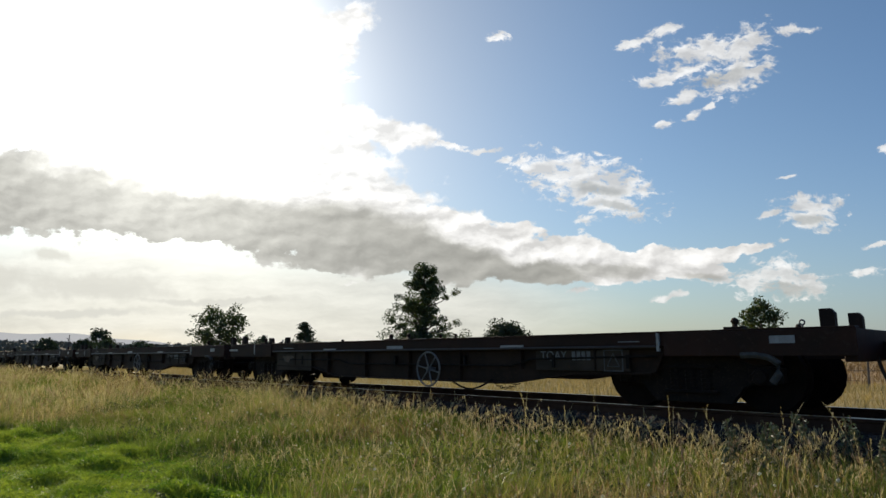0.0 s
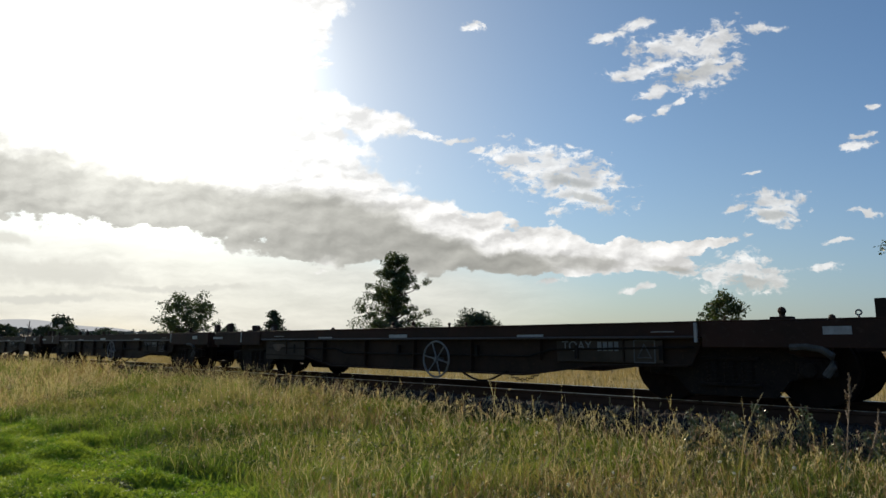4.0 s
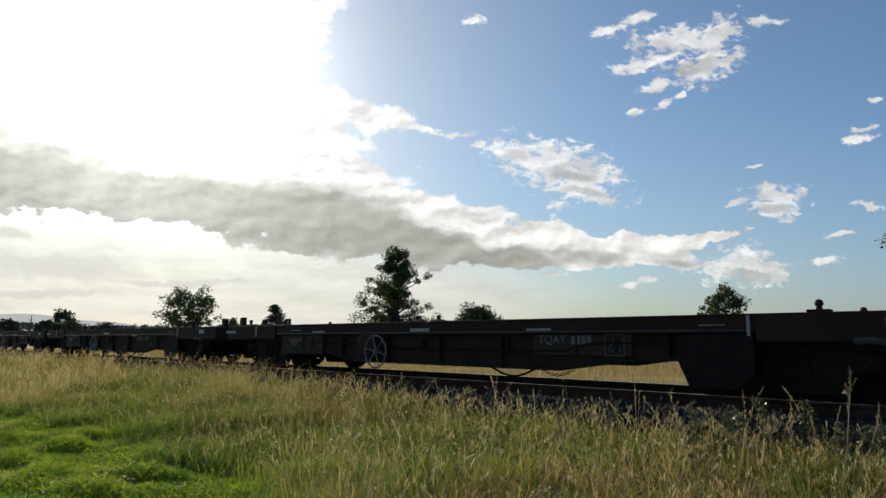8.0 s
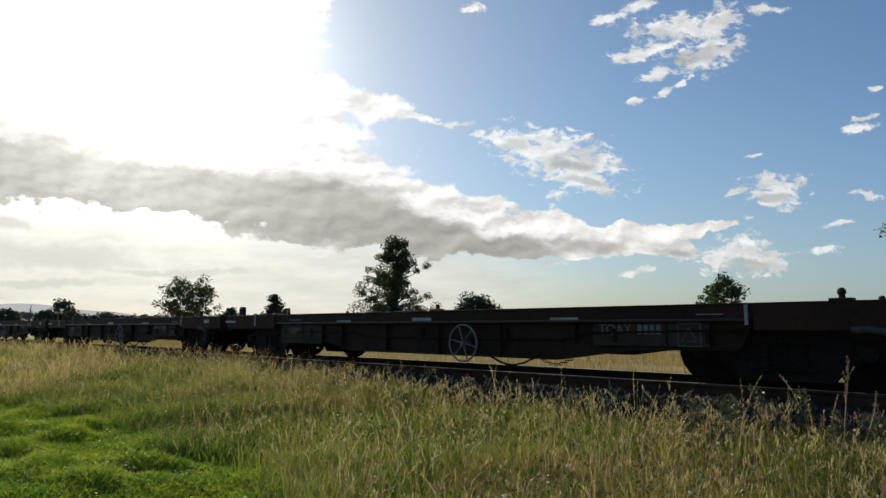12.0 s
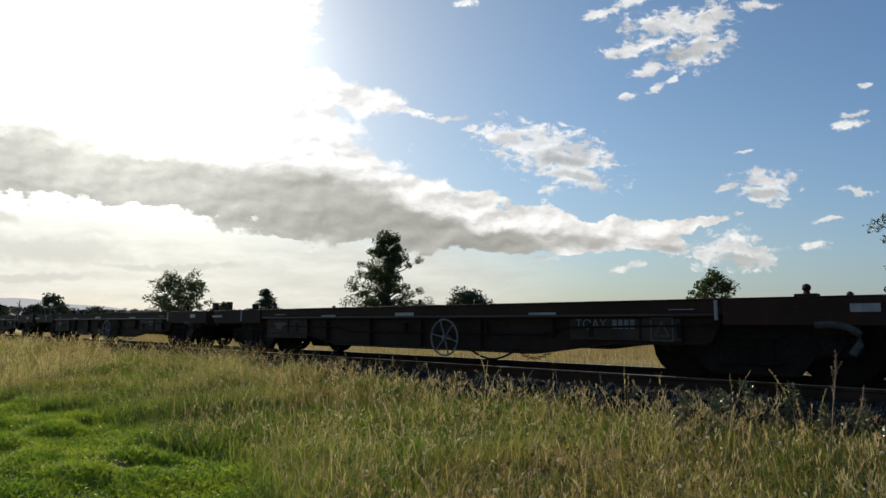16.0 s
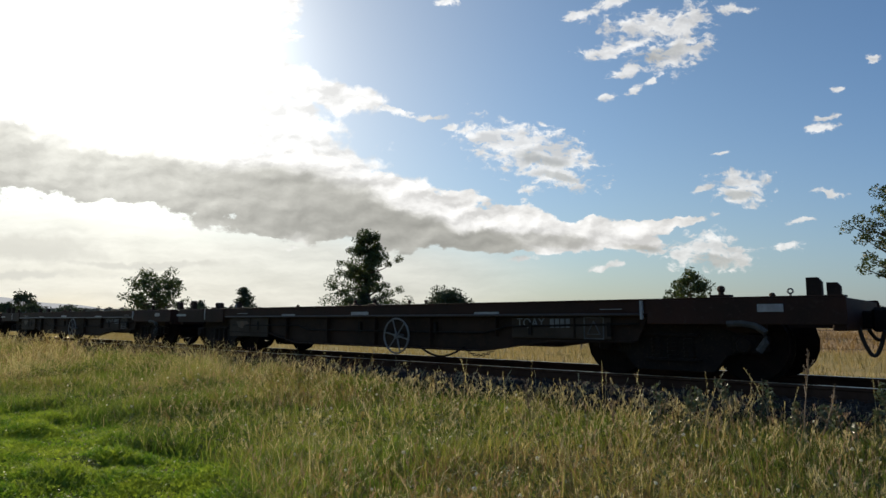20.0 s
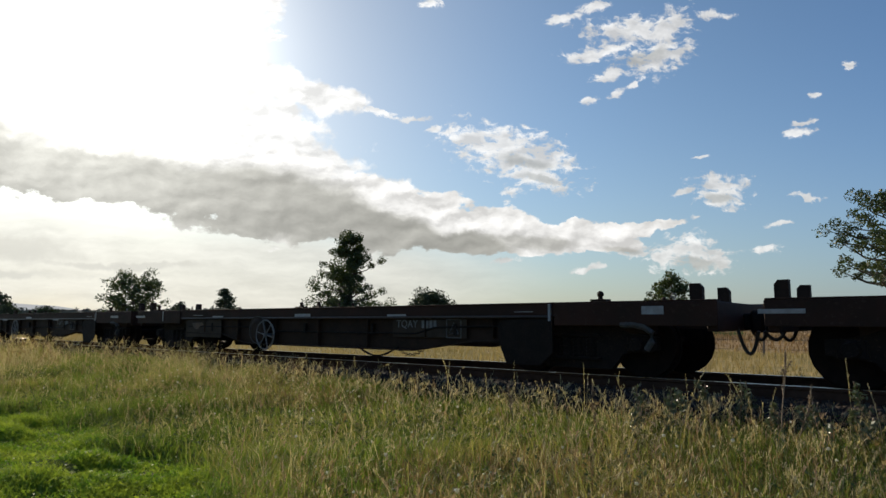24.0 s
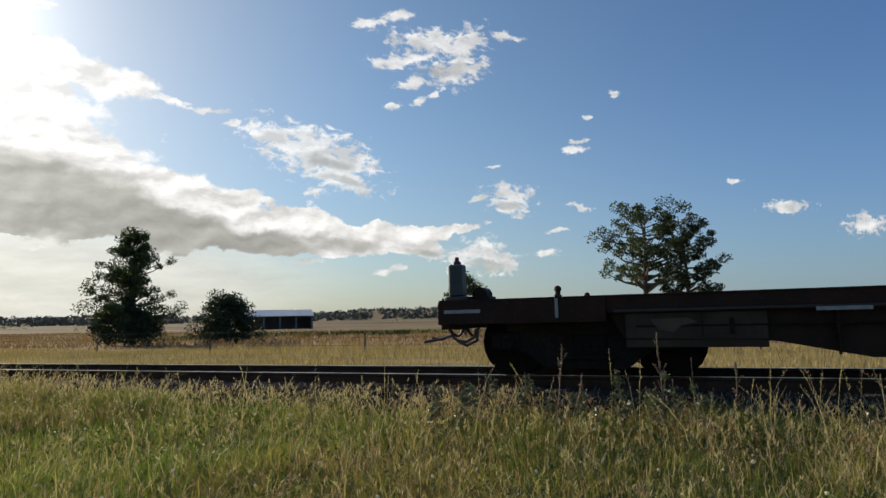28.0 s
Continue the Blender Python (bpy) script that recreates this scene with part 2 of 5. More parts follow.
def material(name, c1, c2, scale=4.0, rough=0.7, metal=0.0, bump=0.0, c3=None, fine=30.0, random_mix=0.0, translucent=0.0, stretch=(1, 1, 1), spec=0.5, spread=0.18):
    """Two colours mixed by coarse noise, a third in fine specks, with fine relief."""
    mat = bpy.data.materials.new(name)
    mat.use_nodes = True
    N = Nodes(mat.node_tree)
    out = N.add("ShaderNodeOutputMaterial")
    b = N.add("ShaderNodeBsdfPrincipled")
    co = N.vec("MULTIPLY", N.add("ShaderNodeTexCoord").outputs["Object"], stretch)
    f = N.ramp(N.noise(co, scale, 5, 0.6), 0.5 - spread, 0.5 + spread)
    if random_mix:
        isl = N.add("ShaderNodeNewGeometry").outputs["Random Per Island"]
        f = N.math("ADD", N.math("MULTIPLY", f, 1 - random_mix), N.math("MULTIPLY", isl, random_mix))
    col = N.mix(f, c1, c2)
    fn = N.noise(co, fine, 4, 0.65)
    if c3:
        col = N.mix(N.ramp(fn, 0.55, 0.72), col, c3)
    N.link(col, b.inputs["Base Color"])
    N.val(b.inputs["Roughness"], N.math("ADD", rough - 0.1, N.math("MULTIPLY", fn, 0.2), clamp=True))
    b.inputs["Metallic"].default_value = metal
    b.inputs["Specular IOR Level"].default_value = spec
    if bump:
        bp = N.add("ShaderNodeBump")
        bp.inputs["Strength"].default_value, bp.inputs["Distance"].default_value = bump, 0.02
        N.link(fn, bp.inputs["Height"])
        N.link(bp.outputs[0], b.inputs["Normal"])
    if translucent:
        tr = N.add("ShaderNodeBsdfTranslucent")
        N.link(N.mix(1.0, col, (1.0, 1.0, 0.65), "MULTIPLY"), tr.inputs[0])
        mx = N.add("ShaderNodeMixShader")
        mx.inputs[0].default_value = translucent
        N.link(b.outputs[0], mx.inputs[1]), N.link(tr.outputs[0], mx.inputs[2])
        N.link(mx.outputs[0], out.inputs[0])
    else:
        N.link(b.outputs[0], out.inputs[0])
    return mat


M = {}
M["steel"] = material("dark_wagon_steel", (0.024, 0.0145, 0.0095), (0.04, 0.0225, 0.014), 3, 0.65, 0.0, 0.2, (0.05, 0.027, 0.017), 25, spec=0.12)
M["sill"] = material("red_brown_paint", (0.046, 0.019, 0.0115), (0.028, 0.0145, 0.009), 2, 0.65, 0.0, 0.1, (0.052, 0.03, 0.022), 22, spec=0.15)
M["panel"] = material("weathered_grey_panel", (0.066, 0.047, 0.032), (0.042, 0.03, 0.02), 3, 0.7, 0.0, 0.05, (0.07, 0.04, 0.022), 18, spec=0.12)
M["orange"] = material("faded_orange_paint", (0.095, 0.05, 0.024), (0.06, 0.036, 0.02), 6, 0.6)
M["bogie"] = material("greasy_bogie_steel", (0.012, 0.009, 0.007), (0.02, 0.0135, 0.01), 5, 0.7, 0.0, 0.3, (0.045, 0.03, 0.02), 40, spec=0.12)
M["wheel"] = material("worn_wheel_steel", (0.010, 0.007, 0.005), (0.018, 0.011, 0.008), 6, 0.8, 0.0, 0.1, spec=0.08)
M["white"] = material("dusty_white_reflector", (0.34, 0.325, 0.30), (0.25, 0.235, 0.215), 8, 0.45, 0.0, 0.0, (0.24, 0.22, 0.2), 40)
M["letter"] = material("worn_white_lettering", (0.19, 0.185, 0.17), (0.13, 0.125, 0.115), 8, 0.6)
M["lip"] = material("rubbed_rail_lip", (0.034, 0.022, 0.016), (0.06, 0.044, 0.034), 0.8, 0.42, 0.0, 0.0, None, 20, spec=0.45)
M["alu"] = material("galvanised_brake_wheel", (0.19, 0.18, 0.165), (0.14, 0.13, 0.12), 9, 0.5, 0.2)
M["rubber"] = material("black_rubber", (0.02, 0.02, 0.02), (0.035, 0.033, 0.03), 9, 0.6)
M["hose_pale"] = material("dusty_brake_hose", (0.07, 0.062, 0.055), (0.04, 0.036, 0.032), 9, 0.5)
M["pipe"] = material("dusty_grey_pipe_and_lit_rim", (0.085, 0.078, 0.066), (0.055, 0.05, 0.042), 9, 0.6, 0.0, 0.05, (0.11, 0.1, 0.085), 30, spec=0.2)
M["marker"] = material("grey_marker_housing", (0.04, 0.045, 0.042), (0.028, 0.032, 0.03), 9, 0.5)
M["lens"] = material("red_marker_lens", (0.09, 0.012, 0.01), (0.06, 0.01, 0.01), 9, 0.2)
M["rail"] = material("rusty_rail", (0.05, 0.027, 0.017), (0.085, 0.046, 0.029), 3, 0.9, 0.0, 0.1, None, 30, spec=0.1)
M["railhead"] = material("polished_rail_head", (0.50, 0.47, 0.44), (0.36, 0.33, 0.30), 2, 0.3, 1.0, 0.0, (0.2, 0.15, 0.11), 6)
M["sleeper"] = material("weathered_timber_sleeper", (0.07, 0.057, 0.047), (0.045, 0.037, 0.03), 3, 0.9, 0, 0.3, (0.1, 0.085, 0.07), 14, stretch=(6, 1, 1))
M["stone"] = material("basalt_ballast", (0.022, 0.0165, 0.0125), (0.062, 0.048, 0.038), 2, 0.9, 0, 0.3, (0.10, 0.08, 0.064), 12, random_mix=0.8, spec=0.18)
M["bed"] = material("ballast_bed", (0.014, 0.0125, 0.0115), (0.03, 0.026, 0.023), 7, 0.9, 0, 0.6, (0.05, 0.043, 0.037), 28, spec=0.2)
M["bark"] = material("grey_brown_bark", (0.065, 0.05, 0.04), (0.115, 0.095, 0.075), 4, 0.9, 0, 0.4, None, 16, stretch=(3, 3, 0.6))
M["leaf"] = material("olive_green_foliage", (0.035, 0.055, 0.016), (0.075, 0.105, 0.03), 0.9, 0.55, 0, 0, None, 20, random_mix=0.6, translucent=0.3)
M["leaf_dark"] = material("dark_green_foliage", (0.02, 0.034, 0.012), (0.045, 0.065, 0.022), 0.9, 0.6, 0, 0, None, 20, random_mix=0.6, translucent=0.22)
M["grass"] = material("long_green_grass", (0.075, 0.135, 0.024), (0.36, 0.33, 0.11), 0.8, 0.52, 0, 0, None, 9, random_mix=0.45, translucent=0.5, spread=0.09, spec=0.28)
M["fresh"] = material("fresh_green_grass", (0.08, 0.165, 0.022), (0.27, 0.34, 0.06), 1.5, 0.5, 0, 0, None, 9, random_mix=0.6, translucent=0.5, spec=0.3)
M["brown"] = material("reddish_dying_grass", (0.17, 0.11, 0.055), (0.39, 0.28, 0.14), 1.1, 0.55, 0, 0, None, 9, random_mix=0.7, translucent=0.45, spec=0.28)
M["dry"] = material("dry_straw_grass", (0.42, 0.34, 0.17), (0.66, 0.57, 0.37), 0.7, 0.55, 0, 0, None, 9, random_mix=0.7, translucent=0.45, spec=0.3)
M["lawn"] = material("short_clover_and_grass", (0.07, 0.175, 0.016), (0.34, 0.42, 0.055), 1.6, 0.55, 0, 0, None, 9, random_mix=0.45, translucent=0.5, spec=0.3, spread=0.12)
M["weed"] = material("dark_roadside_weed", (0.05, 0.085, 0.025), (0.11, 0.13, 0.045), 0.8, 0.6, 0, 0, None, 9, random_mix=0.6, translucent=0.3)
M["rose"] = material("rosy_seed_heads", (0.28, 0.18, 0.13), (0.47, 0.35, 0.25), 0.9, 0.6, 0, 0, None, 9, random_mix=0.7, translucent=0.45, spec=0.28)
M["silver"] = material("silvery_weed_leaf", (0.05, 0.075, 0.03), (0.17, 0.19, 0.11), 3, 0.33, 0, 0, None, 12, random_mix=0.7, translucent=0.25, spec=0.6)
M["stem"] = material("red_brown_weed_stem", (0.15, 0.10, 0.06), (0.30, 0.22, 0.14), 3, 0.6, 0, 0, None, 12, random_mix=0.4, translucent=0.2)
M["puff"] = material("white_seed_puff", (0.75, 0.74, 0.70), (0.62, 0.60, 0.54), 5, 0.8, 0, 0, None, 9, translucent=0.5)
M["roof"] = material("pale_zinc_roof", (0.85, 0.82, 0.76), (0.76, 0.73, 0.68), 0.4, 0.5, 0.0)
M["shedwall"] = material("dark_shed_cladding", (0.09, 0.085, 0.08), (0.13, 0.12, 0.11), 0.5, 0.8)
M["post"] = material("silvered_fence_timber", (0.10, 0.085, 0.07), (0.06, 0.05, 0.042), 3, 0.9, 0, 0.3)
M["straw_field"] = material("dry_grass_tufts", (0.21, 0.175, 0.07), (0.48, 0.355, 0.17), 0.16, 0.7, 0, 0, None, 2, random_mix=0.4, translucent=0.35, stretch=(0.4, 1.4, 1))
M["rufous_field"] = material("brown_grass_tufts", (0.18, 0.105, 0.05), (0.36, 0.24, 0.115), 0.1, 0.7, 0, 0, None, 2, random_mix=0.45, translucent=0.3, stretch=(0.4, 1.6, 1))
M["faint"] = material("faded_emblem_lines", (0.10, 0.095, 0.085), (0.065, 0.06, 0.055), 8, 0.6)
# far foliage colour is lightened and greyed to hold the haze of distance
M["far_leaf"] = material("haze_paled_woodland", (0.11, 0.115, 0.085), (0.16, 0.155, 0.115), 0.02, 0.9, 0, 0, None, 0.4, random_mix=0.5)


def ground_material():
    mat = bpy.data.materials.new("paddock_ground")
    mat.use_nodes = True
    N = Nodes(mat.node_tree)
    out = N.add("ShaderNodeOutputMaterial")
    b = N.add("ShaderNodeBsdfPrincipled")
    co = N.add("ShaderNodeTexCoord").outputs["Object"]
    sep = N.add("ShaderNodeSeparateXYZ")
    N.link(co, sep.inputs[0])
    wide = N.noise(co, 0.035, 4, 0.6)
    mid = N.noise(N.vec("MULTIPLY", co, (0.6, 1.4, 1)), 0.35, 5, 0.65)
    fn = N.noise(co, 9.0, 4, 0.7)
    olive = N.mix(N.ramp(mid, 0.3, 0.7), (0.19, 0.165, 0.055), (0.37, 0.275, 0.115))
    rufous = N.mix(N.ramp(mid, 0.3, 0.7), (0.17, 0.105, 0.05), (0.31, 0.21, 0.10))
    belt = N.math("ADD", sep.outputs[1], N.math("MULTIPLY", N.math("SUBTRACT", N.noise(co, 0.06, 3), 0.5), 22.0))
    straw = N.mix(N.ramp(belt, 26.0, 36.0), olive, rufous)
    straw = N.mix(N.ramp(wide, 0.45, 0.7, 0.0, 0.7), straw, (0.17, 0.165, 0.06))
    near = N.mix(N.ramp(mid, 0.35, 0.65), (0.06, 0.07, 0.022), (0.12, 0.10, 0.045))
    far_side = N.ramp(sep.outputs[1], 8.0, 14.0)
    r = N.vec("LENGTH", co)
    straw = N.mix(N.ramp(r, 70.0, 190.0, 0.0, 0.85), straw, N.mix(N.ramp(N.noise(N.vec("MULTIPLY", co, (1, 2.5, 1)), 0.012, 3), 0.4, 0.6), (0.105, 0.08, 0.05), (0.18, 0.14, 0.08)))
    col = N.mix(far_side, near, straw)
    col = N.mix(N.ramp(fn, 0.5, 0.8, 0.0, 0.5), col, (0.09, 0.07, 0.035))
    N.link(col, b.inputs["Base Color"])
    b.inputs["Roughness"].default_value = 0.95
    b.inputs["Specular IOR Level"].default_value = 0.15
    bp = N.add("ShaderNodeBump")
    bp.inputs["Strength"].default_value, bp.inputs["Distance"].default_value = 0.6, 0.06
    N.link(fn, bp.inputs["Height"])
    N.link(bp.outputs[0], b.inputs["Normal"])
    N.link(b.outputs[0], out.inputs[0])
    return mat


M["ground"] = ground_material()
# the range emits a flat hazy grey in place of lit slopes
far_hill = bpy.data.materials.new("glowing_haze_range")
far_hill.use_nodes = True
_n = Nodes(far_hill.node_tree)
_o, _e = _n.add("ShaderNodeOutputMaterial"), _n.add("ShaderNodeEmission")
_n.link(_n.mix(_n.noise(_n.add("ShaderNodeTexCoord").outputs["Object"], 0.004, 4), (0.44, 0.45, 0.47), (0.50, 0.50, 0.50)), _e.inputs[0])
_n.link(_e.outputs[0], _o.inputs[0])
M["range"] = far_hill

# ---- mesh helpers ----


def part(name, bm, mat, parent=None, label=""):
    """Links a bmesh as one mesh object under a thing or part."""
    me = bpy.data.meshes.new(name)
    bm.to_mesh(me)
    bm.free()
    me.materials.append(M[mat])
    ob = new(name, me)
    ob.parent = parent
    return tagged(ob, label)


def empty(name, m, label="", category="", group="", kind=""):
    ob = new(name)
    ob.empty_display_size = 0.2
    ob.matrix_world = m
    return tagged(ob, label, category, group, kind)


def box(bm, x0, x1, y0, y1, z0, z1, bevel=0.0):
    c = Matrix.Translation(((x0 + x1) / 2, (y0 + y1) / 2, (z0 + z1) / 2)) @ Matrix.Diagonal((x1 - x0, y1 - y0, z1 - z0, 1))
    r = bmesh.ops.create_cube(bm, size=1, matrix=c)
    if bevel:
        edges = list({e for v in r["verts"] for e in v.link_edges})
        bmesh.ops.bevel(bm, geom=edges, offset=bevel, segments=1, affect="EDGES")


def cyl(bm, p, q, r1, r2=None, seg=12, caps=True):
    p, q = Vector(p), Vector(q)
    d = q - p
    m = Matrix.Translation((p + q) / 2) @ d.to_track_quat("Z", "Y").to_matrix().to_4x4()
    bmesh.ops.create_cone(bm, cap_ends=caps, segments=seg, radius1=r1, radius2=r1 if r2 is None else r2, depth=d.length, matrix=m)


def prism(bm, outline, y0, y1):
    """A plate with an outline in x, z, between two y."""
    a = [bm.verts.new((x, y0, z)) for x, z in outline]
    b = [bm.verts.new((x, y1, z)) for x, z in outline]
    n = len(outline)
    bm.faces.new(a), bm.faces.new(list(reversed(b)))
    for i in range(n):
        bm.faces.new((a[i], b[i], b[(i + 1) % n], a[(i + 1) % n]))
    bmesh.ops.recalc_face_normals(bm, faces=bm.faces)


def tube(bm, pts, r, seg=8):
    rings = []
    for i, p in enumerate(pts):
        d = (Vector(pts[min(i + 1, len(pts) - 1)]) - Vector(pts[max(i - 1, 0)])).normalized()
        q = d.to_track_quat("Z", "Y").to_matrix()
        rings.append([bm.verts.new(Vector(p) + q @ Vector((r * math.cos(k * 2 * math.pi / seg), r * math.sin(k * 2 * math.pi / seg), 0))) for k in range(seg)])
    for a, b in zip(rings, rings[1:]):
        for k in range(seg):
            bm.faces.new((a[k], a[(k + 1) % seg], b[(k + 1) % seg], b[k]))
    bm.faces.new(list(reversed(rings[0]))), bm.faces.new(rings[-1])


def ring(bm, c, r, thick, axis="y", seg=24, tseg=6):
    rows = []
    for i in range(seg):
        t = i * 2 * math.pi / seg
        row = []
        for k in range(tseg):
            s = k * 2 * math.pi / tseg
            rr, w = r + thick * math.cos(s), thick * math.sin(s)
            row.append(bm.verts.new((c[0] + rr * math.cos(t), c[1] + w, c[2] + rr * math.sin(t))))
        rows.append(row)
    for i in range(seg):
        for k in range(tseg):
            bm.faces.new((rows[i][k], rows[(i + 1) % seg][k], rows[(i + 1) % seg][(k + 1) % tseg], rows[i][(k + 1) % tseg]))


def arrays_object(name, co, faces, mat, label="", category="", kind="stuff", smooth=False):
    """One mesh from arrays: co (n, 3); faces a list of index arrays (m, 3) and (m, 4)."""
    me = bpy.data.meshes.new(name)
    me.vertices.add(len(co))
    me.vertices.foreach_set("co", np.asarray(co, dtype=np.float32).ravel())
    loops = np.concatenate([f.ravel() for f in faces]).astype(np.int32)
    sizes = np.concatenate([np.full(len(f), f.shape[1]) for f in faces]).astype(np.int32)
    me.loops.add(len(loops))
    me.loops.foreach_set("vertex_index", loops)
    me.polygons.add(len(sizes))
    me.polygons.foreach_set("loop_start", np.concatenate([[0], np.cumsum(sizes)[:-1]]).astype(np.int32))
    me.polygons.foreach_set("loop_total", sizes)
    me.update(calc_edges=True)
    me.validate()
    me.materials.append(M[mat])
    return tagged(new(name, me), label, category, "", kind)


# ---- ground ----
RAIL_Z, NEAR_RAIL, FAR_RAIL = 0.81, 8.05, 9.515
MID = (NEAR_RAIL + FAR_RAIL) / 2
rng = np.random.default_rng(7)


def ground_z(x, y):
    """Height of the ground: a low verge, the track bed, and paddocks that rise to far hills."""
    x, y = np.asarray(x, float), np.asarray(y, float)
    s = lambda t: np.clip(t, 0, 1) ** 2 * (3 - 2 * np.clip(t, 0, 1))
    verge = 0.05 + (0.355 + 0.07 * s((-7.0 - x) / 5.0)) * s((y - 2.8) / 4.2)
    z = np.where(y < MID, verge, 0.22)
    r = np.hypot(x, y)
    ripple = 0.05 * np.sin(x * 0.9 + 1.3 * np.sin(y * 0.7)) * np.sin(y * 0.8 + 0.4)
    z = z + np.where(r < 60, ripple, 0) * s((r - 2) / 3)
    az = np.degrees(np.arctan2(x, np.maximum(y, 1e-3)))
    side = s((y - 15) / 40)
    z = z + side * (0.65 * s((r - 60) / 100) + 3.0 * s((r - 160) / 240))
    hill = 9.0 + 5.0 * s((az + 60) / 45) + 2.0 * np.sin(az * 0.21) + 1.2 * np.sin(az * 0.63 + 1)
    z = z + side * hill * s((r - 350) / 500)
    return z


def build_ground():
    ang = np.radians(np.concatenate([np.linspace(-100, 60, 220), np.linspace(62, 258, 60)]))
    rad = np.concatenate([np.linspace(0.4, 14, 60), np.geomspace(14.6, 4600, 70)])
    A, R = np.meshgrid(ang, rad)
    x, y = (R * np.sin(A)).ravel(), (R * np.cos(A)).ravel()
    co = np.stack([x, y, ground_z(x, y)], -1)
    n, k = len(ang), len(rad)
    i, j = np.meshgrid(np.arange(n), np.arange(k - 1))
    q = np.stack([j * n + i, j * n + (i + 1) % n, (j + 1) * n + (i + 1) % n, (j + 1) * n + i], -1).reshape(-1, 4)
    co = np.concatenate([co, [[0, 0, float(ground_z(0, 0))]]])
    i = np.arange(n)
    cap = np.stack([np.full(n, len(co) - 1), (i + 1) % n, i], -1)
    ob = arrays_object("ground", co, [q[:, ::-1], cap[:, ::-1]], "ground", "dry golden paddocks and grassy railway verge", "ground", "structure")
    ob.data.polygons.foreach_set("use_smooth", np.ones(len(ob.data.polygons), bool))


build_ground()


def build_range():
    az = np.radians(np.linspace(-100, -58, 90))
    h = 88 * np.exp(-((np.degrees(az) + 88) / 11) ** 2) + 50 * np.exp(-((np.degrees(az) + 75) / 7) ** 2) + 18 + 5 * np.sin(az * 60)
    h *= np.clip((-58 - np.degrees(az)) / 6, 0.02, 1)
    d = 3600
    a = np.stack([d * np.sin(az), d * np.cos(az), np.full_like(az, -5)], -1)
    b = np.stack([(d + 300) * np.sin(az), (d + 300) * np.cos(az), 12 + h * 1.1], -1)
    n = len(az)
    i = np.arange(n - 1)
    arrays_object("backdrop", np.concatenate([a, b]), [np.stack([i, i + 1, i + 1 + n, i + n], -1)], "range", "mountain range on the horizon, glowing in a hazy blue-grey", "hills", "structure")


build_range()

# ---- track ----


def build_track():
    track = empty("railway_track", pose(0, MID, 0), "straight single railway track on dark stone ballast", "railway track", kind="structure")
    x0, x1 = -190.0, 60.0
    # bed
    prof = [(-2.6, 0.12), (-1.85, 0.54), (-1.5, 0.65), (-0.95, 0.645), (0.95, 0.645), (1.5, 0.67), (1.85, 0.56), (2.6, 0.12)]
    bm = bmesh.new()
    prism(bm, [(y, z) for y, z in prof], 0, x1 - x0)
    bmesh.ops.transform(bm, matrix=Matrix(((0, 1, 0, x0), (1, 0, 0, 0), (0, 0, 1, 0), (0, 0, 0, 1))), verts=bm.verts)
    bmesh.ops.recalc_face_normals(bm, faces=bm.faces)
    part("ballast_bed", bm, "bed", track)
    head = [(-0.035, 0.0), (-0.035, -0.03), (-0.01, -0.042), (-0.01, -0.13), (-0.07, -0.145), (-0.07, -0.16), (0.07, -0.16), (0.07, -0.145), (0.01, -0.13), (0.01, -0.042), (0.035, -0.03), (0.035, 0.0)]
    for off in (NEAR_RAIL - MID, FAR_RAIL - MID):
        bm = bmesh.new()
        prism(bm, head, 0, x1 - x0)
        bmesh.ops.transform(bm, matrix=Matrix(((0, 1, 0, x0), (1, 0, 0, off), (0, 0, 1, RAIL_Z - 0.004), (0, 0, 0, 1))), verts=bm.verts)
        bmesh.ops.recalc_face_normals(bm, faces=bm.faces)
        r = part("rail", bm, "rail", track, "rusty steel rail")
        bm = bmesh.new()
        box(bm, x0, x1, off - 0.033, off + 0.033, RAIL_Z - 0.003, RAIL_Z + 0.001)
        part("running_surface", bm, "railhead", r, "polished bright rail head")
    bm = bmesh.new()
    box(bm, -0.12, 0.12, -1.25, 1.25, 0.53, 0.652, 0.012)
    first = part("sleeper", bm, "sleeper", track)
    me = first.data
    first.location.x = -80
    k = -79.3
    while k < 25:
        s = new("sleeper", me)
        s.parent, s.location.x = track, k + rng.uniform(-0.03, 0.03)
        s.rotation_euler.z = rng.uniform(-0.02, 0.02)
        k += 0.68
    return track


track = build_track()


def icosa():
    bm = bmesh.new()
    bmesh.ops.create_icosphere(bm, subdivisions=1, radius=1)
    co = np.array([v.co[:] for v in bm.verts])
    fa = np.array([[v.index for v in f.verts] for f in bm.faces])
    bm.free()
    return co, fa


def stones(n, xr, yfun, size):
    base, fa = icosa()
    x = rng.uniform(*xr, n)
    t = rng.uniform(-1, 1, n)
    y, z = yfun(t)
    s = rng.uniform(*size, n)[:, None, None]
    jit = 1 + rng.normal(0, 0.22, (n, len(base), 1))
    squash = rng.uniform(0.55, 1.1, (n, 1, 3))
    ang = rng.uniform(0, 6.28, n)
    p = base[None] * jit * squash * s
    c, sn = np.cos(ang)[:, None], np.sin(ang)[:, None]
    p = np.stack([p[..., 0] * c - p[..., 1] * sn, p[..., 0] * sn + p[..., 1] * c, p[..., 2]], -1)
    p += np.stack([x, y, z], -1)[:, None]
    f = (fa[None] + (np.arange(n) * len(base))[:, None, None]).reshape(-1, 3)
    return p.reshape(-1, 3), f


